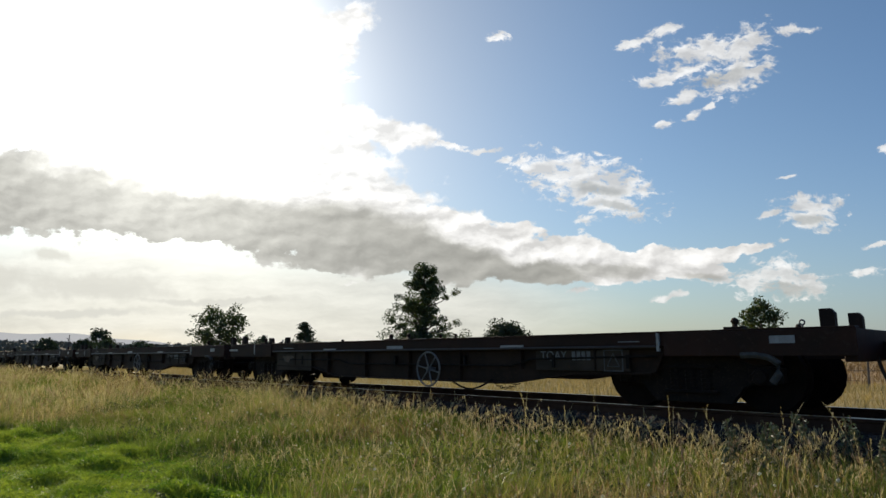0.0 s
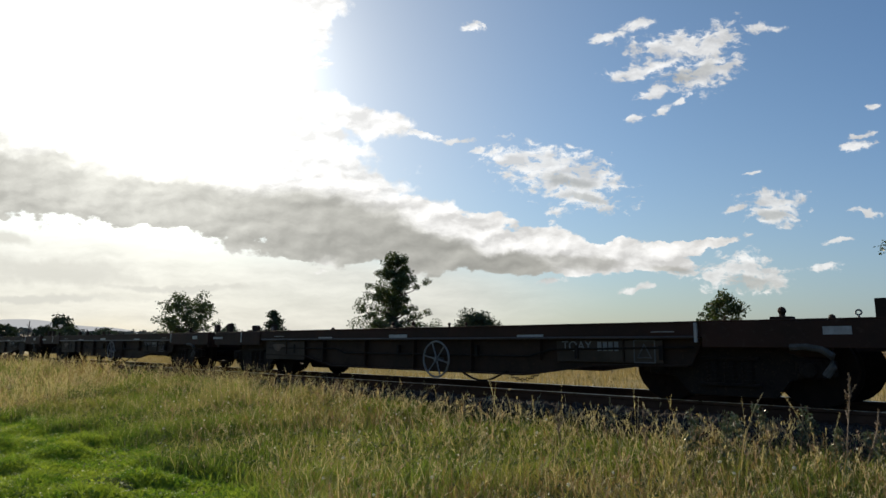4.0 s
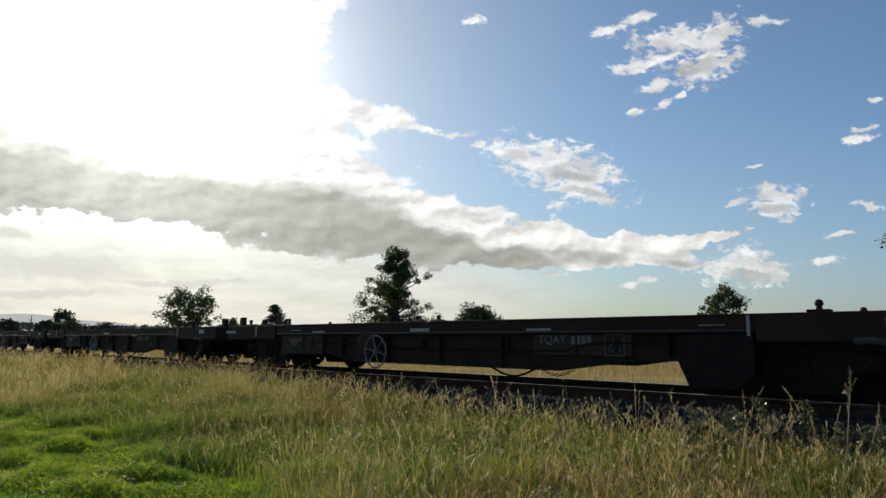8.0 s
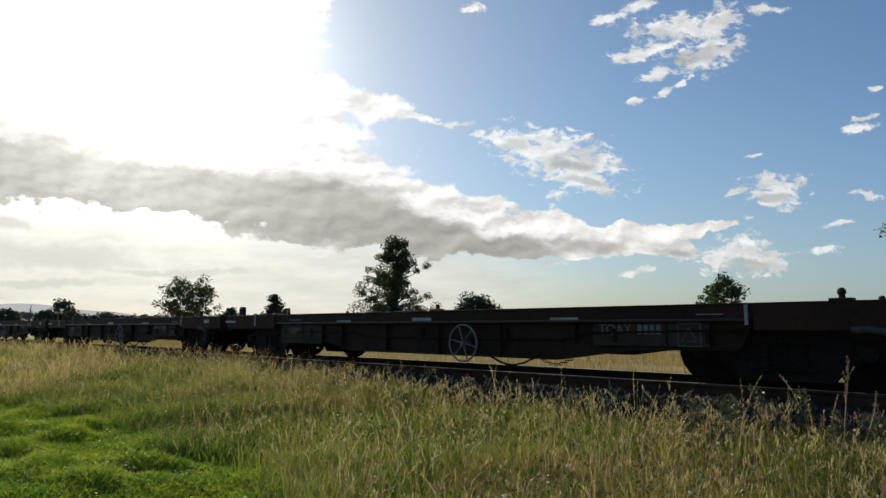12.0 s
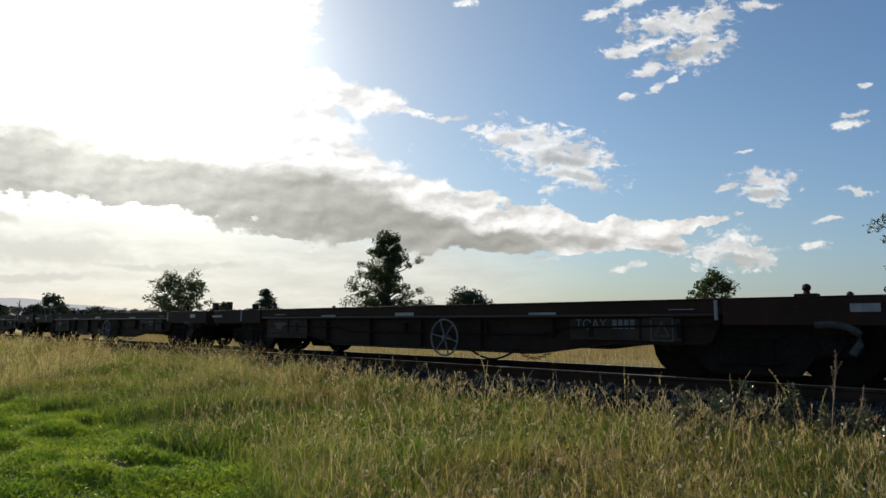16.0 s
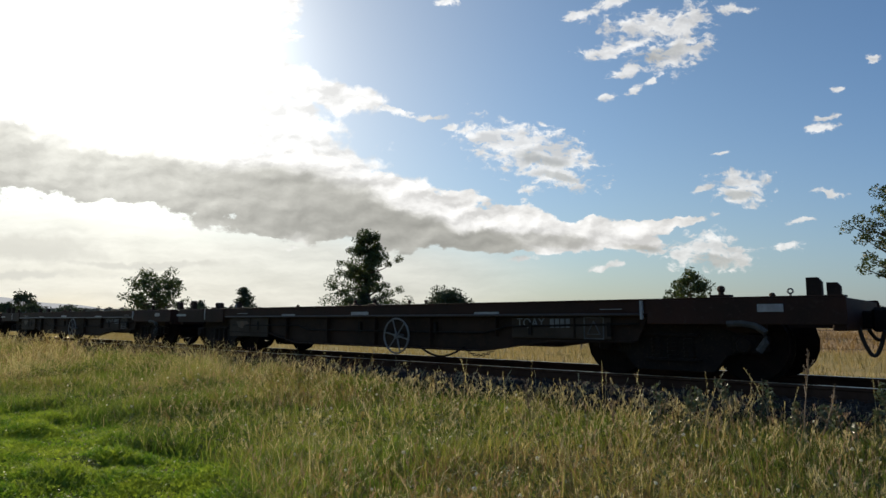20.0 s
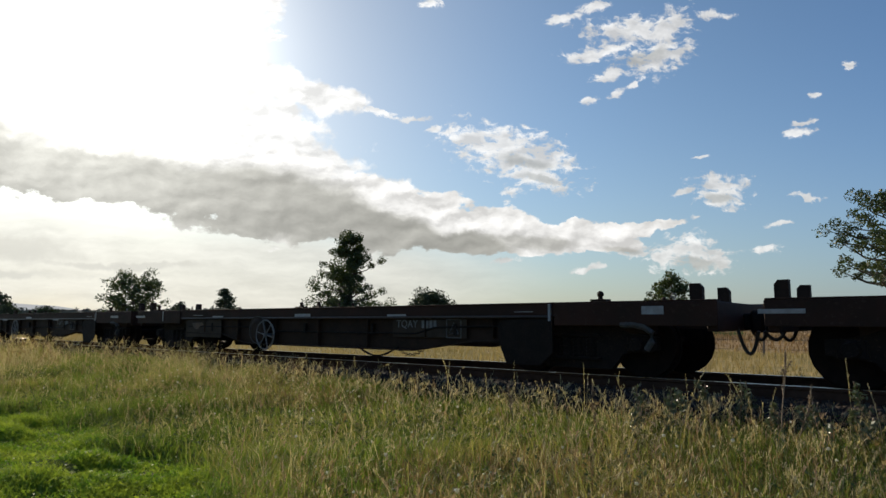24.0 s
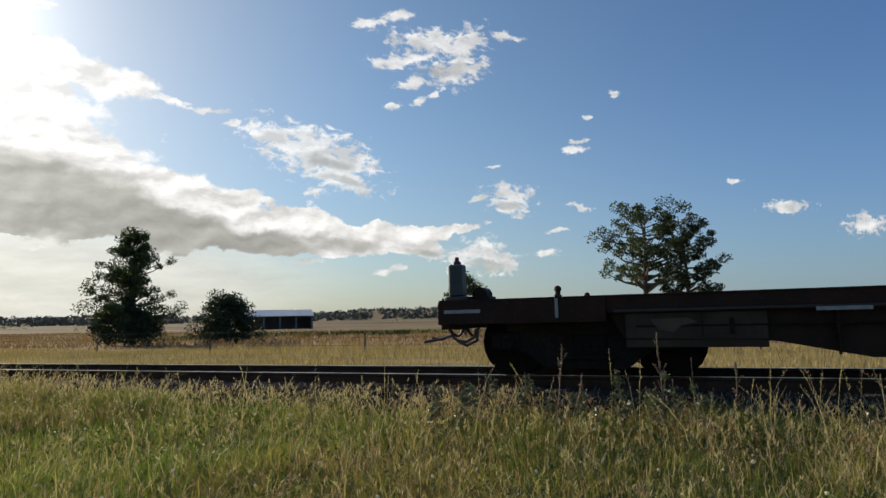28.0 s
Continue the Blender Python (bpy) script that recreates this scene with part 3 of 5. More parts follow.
def ballast_profile(t):
    y = MID + t * 2.7
    a = np.abs(t) * 2.7
    z = np.where(a < 1.0, 0.645, np.where(a < 1.5, 0.65 + 0.02 * (t > 0), np.where(a < 1.85, 0.65 - (a - 1.5) * 0.31, np.maximum(0.54 - (a - 1.85) * 0.56, 0.1))))
    return y, z


p, f = stones(42000, (-22, 6.0), ballast_profile, (0.02, 0.052))
ob = arrays_object("ballast_stones", p, [f], "stone", "dark broken ballast stones along the track", "ballast")
p, f = stones(14000, (-80, -22), ballast_profile, (0.03, 0.06))
arrays_object("ballast_stones", p, [f], "stone", "dark broken ballast stones along the track", "ballast")

# ---- wagons ----
PITCH = 14.5
DECK = 0.97


def wheelset(bm_seg=20):
    bm = bmesh.new()
    g = (FAR_RAIL - NEAR_RAIL) / 2
    for s in (-1, 1):
        cyl(bm, (0, s * (g - 0.045), 0), (0, s * (g + 0.065), 0), 0.42, 0.415, bm_seg)
        cyl(bm, (0, s * (g - 0.075), 0), (0, s * (g - 0.046), 0), 0.448, 0.448, bm_seg)
        cyl(bm, (0, s * (g + 0.066), 0), (0, s * (g + 0.13), 0), 0.12, 0.10, 10)
        for k in range(3):
            a = k * 2.094
            cyl(bm, (0.24 * math.cos(a), s * (g + 0.06), 0.24 * math.sin(a)), (0.24 * math.cos(a), s * (g + 0.08), 0.24 * math.sin(a)), 0.045, 0.045, 8)
    cyl(bm, (0, -g, 0), (0, g, 0), 0.085, 0.085, 10)
    return bm


def build_bogie(x, wagon, half=0.86):
    bogie = part("bogie", bogie_frame(half), "bogie", wagon, "dark greasy three-piece bogie")
    bogie.location.x = x
    for wx in (-half, half):
        w = part("wheelset", wheelset(), "wheel", bogie, "worn steel wheels on one axle")
        w.location = (wx, 0, 0.42)
    return bogie


def bogie_frame(half):
    """Two cast side frames with axle boxes and spring nests, a bolster, brake beams and shoes."""
    bm = bmesh.new()
    g = (FAR_RAIL - NEAR_RAIL) / 2 + 0.20
    e = half + 0.24
    side = [(-e, 0.36), (-e, 0.52), (-half + 0.1, 0.56), (-0.45, 0.68), (0.45, 0.68), (half - 0.1, 0.56), (e, 0.52), (e, 0.36), (half - 0.2, 0.30), (0.48, 0.10), (-0.48, 0.10), (-half + 0.2, 0.30)]
    for s in (-1, 1):
        prism(bm, side, s * g - 0.06, s * g + 0.06)
        for wx in (-half, half):
            box(bm, wx - 0.14, wx + 0.14, s * g - 0.10, s * g + 0.10, 0.32, 0.53, 0.02)
            cyl(bm, (wx, s * (g + 0.10), 0.42), (wx, s * (g + 0.15), 0.42), 0.10, 0.08, 10)
            for k in range(3):
                t = k * 2.094 + 0.5
                cyl(bm, (wx + 0.06 * math.cos(t), s * (g + 0.14), 0.42 + 0.06 * math.sin(t)), (wx + 0.06 * math.cos(t), s * (g + 0.165), 0.42 + 0.06 * math.sin(t)), 0.014, 0.014, 6)
        # springs: stacked coils with plates above and below
        for k in (-0.2, 0, 0.2):
            for c in range(5):
                cyl(bm, (k, s * (g + 0.03), 0.26 + c * 0.05), (k, s * (g + 0.03), 0.29 + c * 0.05), 0.082, 0.082, 10)
            cyl(bm, (k, s * (g + 0.03), 0.25), (k, s * (g + 0.03), 0.52), 0.06, 0.06, 8)
        box(bm, -0.34, 0.34, s * (g + 0.02) - 0.1, s * (g + 0.02) + 0.1, 0.21, 0.25, 0.01)
        box(bm, -0.34, 0.34, s * (g + 0.02) - 0.1, s * (g + 0.02) + 0.1, 0.51, 0.55, 0.01)
        # brake shoes and hangers at the treads
        for wx in (-1, 1):
            x0 = wx * (half - 0.46)
            box(bm, x0 - 0.05, x0 + 0.05, s * (g - 0.22) - 0.07, s * (g - 0.22) + 0.07, 0.28, 0.52, 0.01)
            cyl(bm, (x0, s * (g - 0.12), 0.48), (wx * 0.3, s * (g - 0.12), 0.66), 0.018, 0.018, 6)
    box(bm, -0.22, 0.22, -g, g, 0.44, 0.66, 0.02)
    for wx in (-1.0, 1.0):
        box(bm, wx * 0.36 - 0.04, wx * 0.36 + 0.04, -0.7, 0.7, 0.24, 0.36, 0.01)
    cyl(bm, (-half + 0.4, 0.1, 0.2), (half - 0.4, 0.1, 0.2), 0.025, 0.025, 6)
    cyl(bm, (0, 0, 0.60), (0, 0, 0.76), 0.2, 0.2, 14)
    return bm


def brake_wheel():
    bm = bmesh.new()
    ring(bm, (0, 0, 0), 0.285, 0.016, seg=28)
    return bm


def brake_spoke():
    bm = bmesh.new()
    cyl(bm, (0.02, 0.012, 0), (0.28, 0, 0), 0.014, 0.012, 6)
    return bm


def brake_hub():
    bm = bmesh.new()
    cyl(bm, (0, -0.03, 0), (0, 0.16, 0), 0.035, 0.03, 10)
    return bm


def hose(x, side, sway, drop=0.30, reach=0.37):
    """A brake hose that hangs from the headstock in a loop; ends at the coupling's middle."""
    bm = bmesh.new()
    pts = []
    for i in range(15):
        t = i / 14
        pts.append((x + side * reach * t, sway + 0.06 * math.sin(t * 3), 0.64 - 0.04 * t - drop * math.sin(math.pi * min(t * 1.04, 1.0)) ** 0.8))
    tube(bm, pts, 0.022, 8)
    return bm


def lettering(text, height, mat, parent, m, name="lettering", label=""):
    cu = bpy.data.curves.new(name, "FONT")
    cu.body, cu.size, cu.extrude, cu.align_x, cu.align_y = text, height * 1.38, 0.002, "CENTER", "CENTER"
    tmp = bpy.data.objects.new(name, cu)
    scene.collection.objects.link(tmp)
    me = bpy.data.meshes.new_from_object(tmp.evaluated_get(bpy.context.evaluated_depsgraph_get()))
    bpy.data.objects.remove(tmp)
    me.name = name
    me.materials.clear()
    me.materials.append(M[mat])
    ob = new(name, me)
    ob.parent, ob.matrix_local = parent, m
    return tagged(ob, label)


def bars(n, w, h, gap):
    bm = bmesh.new()
    for i in range(n):
        box(bm, i * (w + gap), i * (w + gap) + w, -0.003, 0.003, 0, h)
    return bm


def build_wagon(style):
    """A skeletal container wagon, origin on the rails below its middle. Style sets which fittings the near side shows."""
    w = empty("container_wagon", pose(0, MID, RAIL_Z), "empty dark red-brown skeletal container flat wagon on bogies", "wagon", "wagons of the train")
    H = 1.25
    rear = -5.22 if style == 0 else -5.44
    mark_rear = (-5.50, -5.74, -5.72, -5.86)[style]
    for s in (-1, 1):
        # deep web, set back below the deck rail
        bm = bmesh.new()
        y = s * (H - 0.12)
        prism(bm, [(-4.9, 0.76), (-4.75, 0.47), (-3.2, 0.45), (-2.32, 0.275), (2.3, 0.265), (3.45, 0.43), (4.75, 0.45), (4.9, 0.76)], y - 0.012, y + 0.012)
        for k in np.arange(-3.9, 4.2, 1.3):
            zb = 0.28 if -2.6 < k < 2.4 else 0.47
            box(bm, k - 0.008, k + 0.008, *sorted((y + s * 0.012, y + s * 0.09)), zb, 0.76)
        web = part("side_web", bm, "steel", w, "deep dark fish-bellied side girder")
        bm = bmesh.new()
        for x0, x1, z0, z1 in ((-4.72, -3.2, 0.468, 0.45), (-3.2, -2.32, 0.45, 0.275), (-2.32, 2.3, 0.275, 0.265), (2.3, 3.45, 0.265, 0.43), (3.45, 4.72, 0.43, 0.45)):
            prism(bm, [(x0, z0), (x1, z1), (x1, z1 - 0.022), (x0, z0 - 0.022)], y - 0.08, y + 0.08)
        part("bottom_flange", bm, "steel", web)
        # deck rail
        bm = bmesh.new()
        box(bm, -4.9, 4.9, *sorted((s * H, s * (H - 0.16))), 0.765, 0.79, 0.004)
        box(bm, -7.0, 7.0, *sorted((s * (H - 0.02), s * (H - 0.05))), 0.785, 0.95)
        box(bm, -7.02, 7.02, *sorted((s * H, s * (H - 0.18))), 0.95, DECK, 0.004)
        part("deck_rail", bm, "sill", w, "red-brown rolled steel deck rail")
        bm = bmesh.new()
        tube(bm, [(k, s * (H - 0.005), 0.778) for k in (-4.84, -1.6, 1.6, 4.84)], 0.02, 10)
        part("rail_lip", bm, "lip", w, "rubbed rounded lower lip of the deck rail")
        for e in (-1, 1):
            bm = bmesh.new()
            box(bm, *sorted((e * 4.93, e * 7.03)), *sorted((s * (H + 0.004), s * (H - 0.05))), 0.66, 0.949, 0.006)
            part("end_sill_plate", bm, "sill", w)
            bm = bmesh.new()
            mx = 4.86 if e > 0 else mark_rear
            box(bm, mx - 0.018, mx + 0.018, *sorted((s * (H + 0.012), s * (H - 0.03))), 0.72, 0.95)
            part("jacking_mark", bm, "white", w, "white painted upright mark")
            # upright container stop, with a cut corner
            bm = bmesh.new()
            x = 6.68 if e > 0 else -6.90
            o = [(x - 0.075, DECK), (x + 0.075, DECK), (x + 0.075, DECK + 0.21 - (0.05 if e > 0 else 0)), (x + 0.035 * (1 if e > 0 else 1), DECK + 0.21), (x - 0.035, DECK + 0.21), (x - 0.075, DECK + 0.21 - (0.05 if e < 0 else 0))]
            yy = (-(H - 0.42) if e > 0 else -(H - 0.32)) if s < 0 else 0.32
            prism(bm, o, yy - 0.05, yy + 0.05)
            part("container_stop", bm, "steel", w)
            bm = bmesh.new()
            x = (5.55, 5.78, 5.55, 5.55)[style] if e > 0 else (-5.50, -5.42, -6.18, -4.66)[style]
            wide = 0.03 if style == 0 and e < 0 else 0.11
            box(bm, x - wide, x + wide, s * (H - 0.12) - 0.08, s * (H - 0.12) + 0.08, DECK, DECK + 0.03, 0.006)
            cyl(bm, (x, s * (H - 0.12), DECK + 0.03), (x, s * (H - 0.12), DECK + 0.065), 0.035, 0.03, 8)
            bmesh.ops.create_uvsphere(bm, u_segments=10, v_segments=6, radius=0.045, matrix=pose(x, s * (H - 0.12), DECK + 0.095))
            part("twist_lock", bm, "steel", w)
            if style == 0 and e < 0:
                continue
            bm = bmesh.new()
            x = 6.5 if e > 0 else -4.62
            cyl(bm, (x, s * (H - 0.12), DECK), (x, s * (H - 0.12), DECK + 0.03), 0.012, 0.012, 6)
            ring(bm, (x, s * (H - 0.12), DECK + 0.055), 0.026, 0.009, seg=12)
            part("lock_handle", bm, "alu", w)
        for x, wd, h in (((-6.70, 0.48, 0.045), (-2.55, 0.5, 0.04), (-0.37, 0.46, 0.055), (2.08, 0.4, 0.04), (6.07, 0.44, 0.06)), ((-6.86, 0.46, 0.05), (-2.5, 0.44, 0.04), (-0.37, 0.46, 0.055), (2.45, 0.46, 0.045), (6.32, 0.26, 0.085)), ((-6.86, 0.46, 0.05), (-3.35, 0.4, 0.045), (-0.44, 0.46, 0.055), (2.0, 0.42, 0.045), (6.28, 0.27, 0.10)), ((-6.86, 0.46, 0.05), (-3.6, 0.32, 0.045), (-0.55, 0.46, 0.055), (1.92, 0.42, 0.045), (6.28, 0.27, 0.10)))[style]:
            if abs(x) < 4.9:
                z0 = 0.80 if abs(x) < 1 else (0.785, 0.735)[style in (0, 3)]
                yy = s * (H - 0.018) if z0 > 0.75 else s * (H + 0.022)
            else:
                z0 = 0.80
                yy = s * (H + 0.005)
            bm = bmesh.new()
            box(bm, x * -s - wd / 2, x * -s + wd / 2, *sorted((yy, yy + s * 0.006)), z0, z0 + h)
            part("reflector", bm, "white", w, "dusty white reflector plate")
    for e in (-1, 1):
        for s in (-1, 1):
            bm = bmesh.new()
            box(bm, *sorted((e * 4.3, e * 6.2)), s * (H - 0.32) - 0.04, s * (H - 0.32) + 0.04, 0.56, 0.949)
            part("bolster_stringer", bm, "steel", w)
    # centre sill, headstocks, cross members, deck grating
    bm = bmesh.new()
    box(bm, -6.98, 6.98, -0.18, 0.18, 0.62, 0.948)
    part("centre_sill", bm, "steel", w)
    for x in (-6.95, 6.95):
        bm = bmesh.new()
        box(bm, x - 0.06, x + 0.06, -H + 0.05, H - 0.05, 0.60, 0.948, 0.01)
        part("headstock", bm, "sill", w)
    for x in (-5.2, -3.6, -1.2, 1.2, 3.6, 5.2):
        bm = bmesh.new()
        box(bm, x - 0.08, x + 0.08, -H + 0.13, H - 0.13, 0.76, 0.946)
        part("cross_member", bm, "steel", w)
    for s in (-1, 1):
        bm = bmesh.new()
        box(bm, s * 6.95, s * 7.16, -0.09, 0.09, 0.62, 0.82, 0.02)
        box(bm, s * 7.10, s * 7.26, -0.14, 0.12, 0.58, 0.86, 0.03)
        part("coupler", bm, "bogie", w, "cast knuckle coupler")
        for sw, dr, re in ((-0.35, 0.30 if s > 0 else 0.12, 0.24), (0.3, 0.14, 0.2)):
            part("brake_hose", hose(s * 7.0, s, sw, dr, re), "rubber", w, "hanging black air hose")
        build_bogie(5.14 if s > 0 else rear, w, 0.94 if style == 0 and s < 0 else 0.84)
    # near-side fittings
    y = -(H - 0.12) - 0.014
    if style == 0:
        bx, tx, lx = -1.40, 3.16, 2.5
    elif style == 1:
        bx, tx, lx = 0.63, 4.18, 3.5
    else:
        bx, tx, lx = -1.50, 3.17, 2.5
    bw = part("brake_wheel", brake_wheel(), "alu", w, "six-spoked grey hand brake wheel")
    bw.location = (bx, y - 0.16, 0.45)
    part("hub", brake_hub(), "alu", bw)
    for k in range(6):
        sp = part("spoke", brake_spoke(), "alu", bw)
        sp.rotation_euler.y = k * math.pi / 3 + 0.2
    bm = bmesh.new()
    box(bm, lx - 0.62, tx + 0.24, y - 0.05, y - 0.036, 0.46, 0.745, 0.004)
    board = part("code_board", bm, "panel", w, "grey board with worn white class code")
    lettering(("TQAY", "TQAY", "TQAY", "TQBY")[style], 0.125, "letter", board, pose(lx - 0.30, y - 0.053, 0.668, 90, 0, 0), label="worn white class letters")
    nb = part("number_bars", bars(4, 0.058, 0.12, 0.024), "letter", board, "white fleet number bars")
    nb.location = (lx + 0.02, y - 0.054, 0.608)
    bm = bmesh.new()
    for x0, x1, z0, z1 in ((-0.13, 0.13, 0.13, 0.145), (-0.13, 0.13, -0.145, -0.13), (-0.145, -0.13, -0.145, 0.145), (0.13, 0.145, -0.145, 0.145)):
        box(bm, x0, x1, -0.003, 0.003, z0, z1)
    for p, q in (((-0.09, -0.08), (0, 0.09)), ((0, 0.09), (0.09, -0.08)), ((-0.09, -0.08), (0.09, -0.08))):
        cyl(bm, (p[0], 0, p[1]), (q[0], 0, q[1]), 0.009, 0.009, 5)
    em = part("triangle_emblem", bm, "faint", board, "white triangle in a square outline")
    em.location = (tx, y - 0.054, 0.605)
    bm = bmesh.new()
    box(bm, -4.72, -3.25, y - 0.06, y - 0.03, 0.36, 0.752, 0.006)
    side_panel = part("side_panel", bm, "panel", w, "weathered grey-brown side panel")
    bm = bmesh.new()
    prism(bm, [(-4.45, 0.68), (-4.05, 0.69), (-3.95, 0.64), (-4.12, 0.60), (-4.2, 0.53), (-4.36, 0.56)], y - 0.066, y - 0.061)
    part("faded_emblem", bm, "orange", side_panel, "faded orange emblem shape")
    bm = bmesh.new()
    tube(bm, [(1.0 + 0.14 * i, y - 0.03, 0.30 - 0.16 * math.sin(i / 7 * math.pi)) for i in range(8)], 0.016, 6)
    part("brake_rigging_loop", bm, "bogie", w)
    bm = bmesh.new()
    if style == 2:
        cyl(bm, (-1.80, y - 0.135, 0.545), (-1.80, y + 0.5, 0.545), 0.27, 0.27, 28)
        cyl(bm, (-1.80, y - 0.165, 0.545), (-1.80, y - 0.135, 0.545), 0.17, 0.262, 28)
        tank = part("air_reservoir", bm, "steel", w, "round-ended grey air tank")
        # paler ring: light along the tank's edge, put into colour
        bm = bmesh.new()
        ring(bm, (-1.80, y - 0.137, 0.545), 0.268, 0.009, seg=32)
        part("lit_rim_ring", bm, "pipe", tank, "pale ring for the light on the tank rim")
    else:
        cyl(bm, (-2.1, -0.75, 0.45), (-1.0, -0.75, 0.45), 0.17, 0.17, 14)
        part("air_reservoir", bm, "steel", w)
    # pale pipe bend beside the outer wheel
    bm = bmesh.new()
    tube(bm, [(5.86, -H + 0.02, 0.67), (6.02, -H + 0.02, 0.675), (6.16, -H + 0.02, 0.65), (6.25, -H + 0.02, 0.58), (6.25, -H + 0.02, 0.47), (6.18, -H + 0.02, 0.37)], 0.042, 8)
    part("sand_pipe", bm, "pipe", w, "pale curved pipe beside the wheel")
    # folding container locks along the middle of the deck edge, and a rubbed white deck strip
    for x, big in ((-0.58, True), (-0.07, True), (0.5 if style != 1 else 0.78, False), (0.86 if style != 1 else 1.15, False)):
        bm = bmesh.new()
        yy = -(H - 0.1)
        if big:
            box(bm, x - 0.12, x + 0.12, yy - 0.07, yy + 0.07, DECK, DECK + 0.022, 0.006)
            cyl(bm, (x, yy, DECK + 0.02), (x, yy, DECK + 0.05), 0.05, 0.03, 8)
            bmesh.ops.create_uvsphere(bm, u_segments=10, v_segments=6, radius=0.036, matrix=pose(x, yy, DECK + 0.075))
        else:
            cyl(bm, (x, yy, DECK), (x, yy, DECK + 0.03), 0.02, 0.014, 6)
            bmesh.ops.create_uvsphere(bm, u_segments=8, v_segments=6, radius=0.026, matrix=pose(x, yy, DECK + 0.045))
        part("twist_lock" if big else "lock_handle", bm, "steel", w)
    bm = bmesh.new()
    box(bm, 0.12, 0.46, -H + 0.02, -H + 0.06, DECK + 0.001, DECK + 0.006)
    part("deck_strip", bm, "white", w, "rubbed white strip on the deck edge")
    for x, wd in ((4.45, 0.3), (-4.15, 0.4))[:1 if style == 0 else 2]:
        bm = bmesh.new()
        box(bm, x - wd / 2, x + wd / 2, -H - 0.004, -H + 0.01, 0.842, 0.852)
        part("scuffed_edge", bm, "white", w, "scraped bright edge of the deck rail")
    # pipe along the foot of the girder, with brackets and a hanging chain
    bm = bmesh.new()
    tube(bm, [(-4.6, y - 0.05, 0.60), (-2.2, y - 0.05, 0.60), (-1.9, y - 0.05, 0.52), (2.4, y - 0.05, 0.52), (2.8, y - 0.05, 0.62), (4.8, y - 0.05, 0.66)], 0.016, 6)
    for x in (-3.6, -2.6, -0.4, 1.4, 3.2, 4.4):
        box(bm, x - 0.025, x + 0.025, y - 0.07, y - 0.012, 0.50, 0.68)
    part("brake_pipe", bm, "bogie", w, "brake pipe along the girder")
    bm = bmesh.new()
    for i in range(15):
        t = i / 14
        c = (1.95 + 0.62 * t, y - 0.03, 0.29 - 0.11 * math.sin(math.pi * t))
        if i % 2:
            ring(bm, c, 0.022, 0.007, seg=8, tseg=4)
        else:
            cyl(bm, (c[0] - 0.02, c[1], c[2]), (c[0] + 0.02, c[1], c[2]), 0.009, 0.009, 5)
    part("brake_chain", bm, "bogie", w, "slack chain of the hand brake")
    if style != 1:
        # added rounded plate standing for the inner wheel and end of the front bogie
        bm = bmesh.new()
        o = [(4.16, 0.12), (4.04, 0.40), (4.02, 0.58)] + [(4.16 - 0.14 * math.cos(k * math.pi / 10), 0.60 + 0.14 * math.sin(k * math.pi / 10)) for k in range(1, 6)] + [(4.9, 0.745), (4.9, 0.30), (4.7, 0.12)]
        prism(bm, o, -H + 0.0, -H + 0.012)
        part("wheel_guard", bm, "bogie", w, "added rounded dark plate standing for the wheel and bogie end")
    return w


protos = [build_wagon(k) for k in range(4)]
# first wagon is the last of the train; the others follow ahead of it, towards +x
STYLES = [0, 2, 1, 1, 1, 1, 1, 1, 3, 2, 1, 1, 1, 1, 1, 1]
wagons, used = [], [False] * 4
for st in STYLES:
    if used[st]:
        wagons.append(copy_thing(protos[st], pose(0, MID, RAIL_Z)))
    else:
        wagons.append(protos[st])
        used[st] = True
tail = wagons[0]
tail["label"] = "last skeletal container wagon with an end-of-train marker"
bm = bmesh.new()
box(bm, -6.93, -6.74, -1.12, -0.94, DECK + 0.05, 1.44, 0.02)
box(bm, -6.96, -6.71, -1.15, -0.91, DECK, DECK + 0.05, 0.01)
box(bm, -6.90, -6.77, -1.128, -1.12, 1.22, 1.36, 0.004)
eot = part("end_marker", bm, "marker", tail, "upright grey end-of-train marker housing")
bm = bmesh.new()
cyl(bm, (-6.835, -1.03, 1.44), (-6.835, -1.03, 1.48), 0.06, 0.05, 12)
cyl(bm, (-6.835, -1.03, 1.48), (-6.835, -1.03, 1.54), 0.035, 0.022, 10)
part("marker_lamp", bm, "lens", eot, "small red marker lamp")
bm = bmesh.new()
cyl(bm, (-6.56, -0.95, DECK + 0.07), (-6.56, -0.7, DECK + 0.07), 0.10, 0.10, 14)
box(bm, -6.72, -6.42, -0.98, -0.68, DECK, DECK + 0.05, 0.01)
box(bm, -6.66, -6.48, -0.9, -0.75, DECK + 0.05, DECK + 0.15, 0.04)
part("winch_box", bm, "steel", tail, "dark rounded winch beside the marker")
for k, (dx, dz) in enumerate(((0.34, 0.0), (0.22, 0.05))):
    bm = bmesh.new()
    tube(bm, [(-6.6 - 0.02 * k, -1.0 + 0.1 * k, 0.60), (-6.62, -1.02 + 0.1 * k, 0.50 - dz), (-6.72, -1.05, 0.44 - dz), (-6.84, -1.05, 0.45), (-6.94, -1.02, 0.52), (-7.02 - dx * 0.3, -1.0, 0.47), (-7.0 - dx, -0.98, 0.44 + dz)], 0.02, 8)
    part("loose_hose", bm, "hose_pale", tail, "uncoupled brake hose tied up at the end")


def train_x(t):
    """Place of the coupling behind the wagon that is counted 0, slowing gently."""
    return -1.978 + 7.526 * t - 0.01212 * t * t


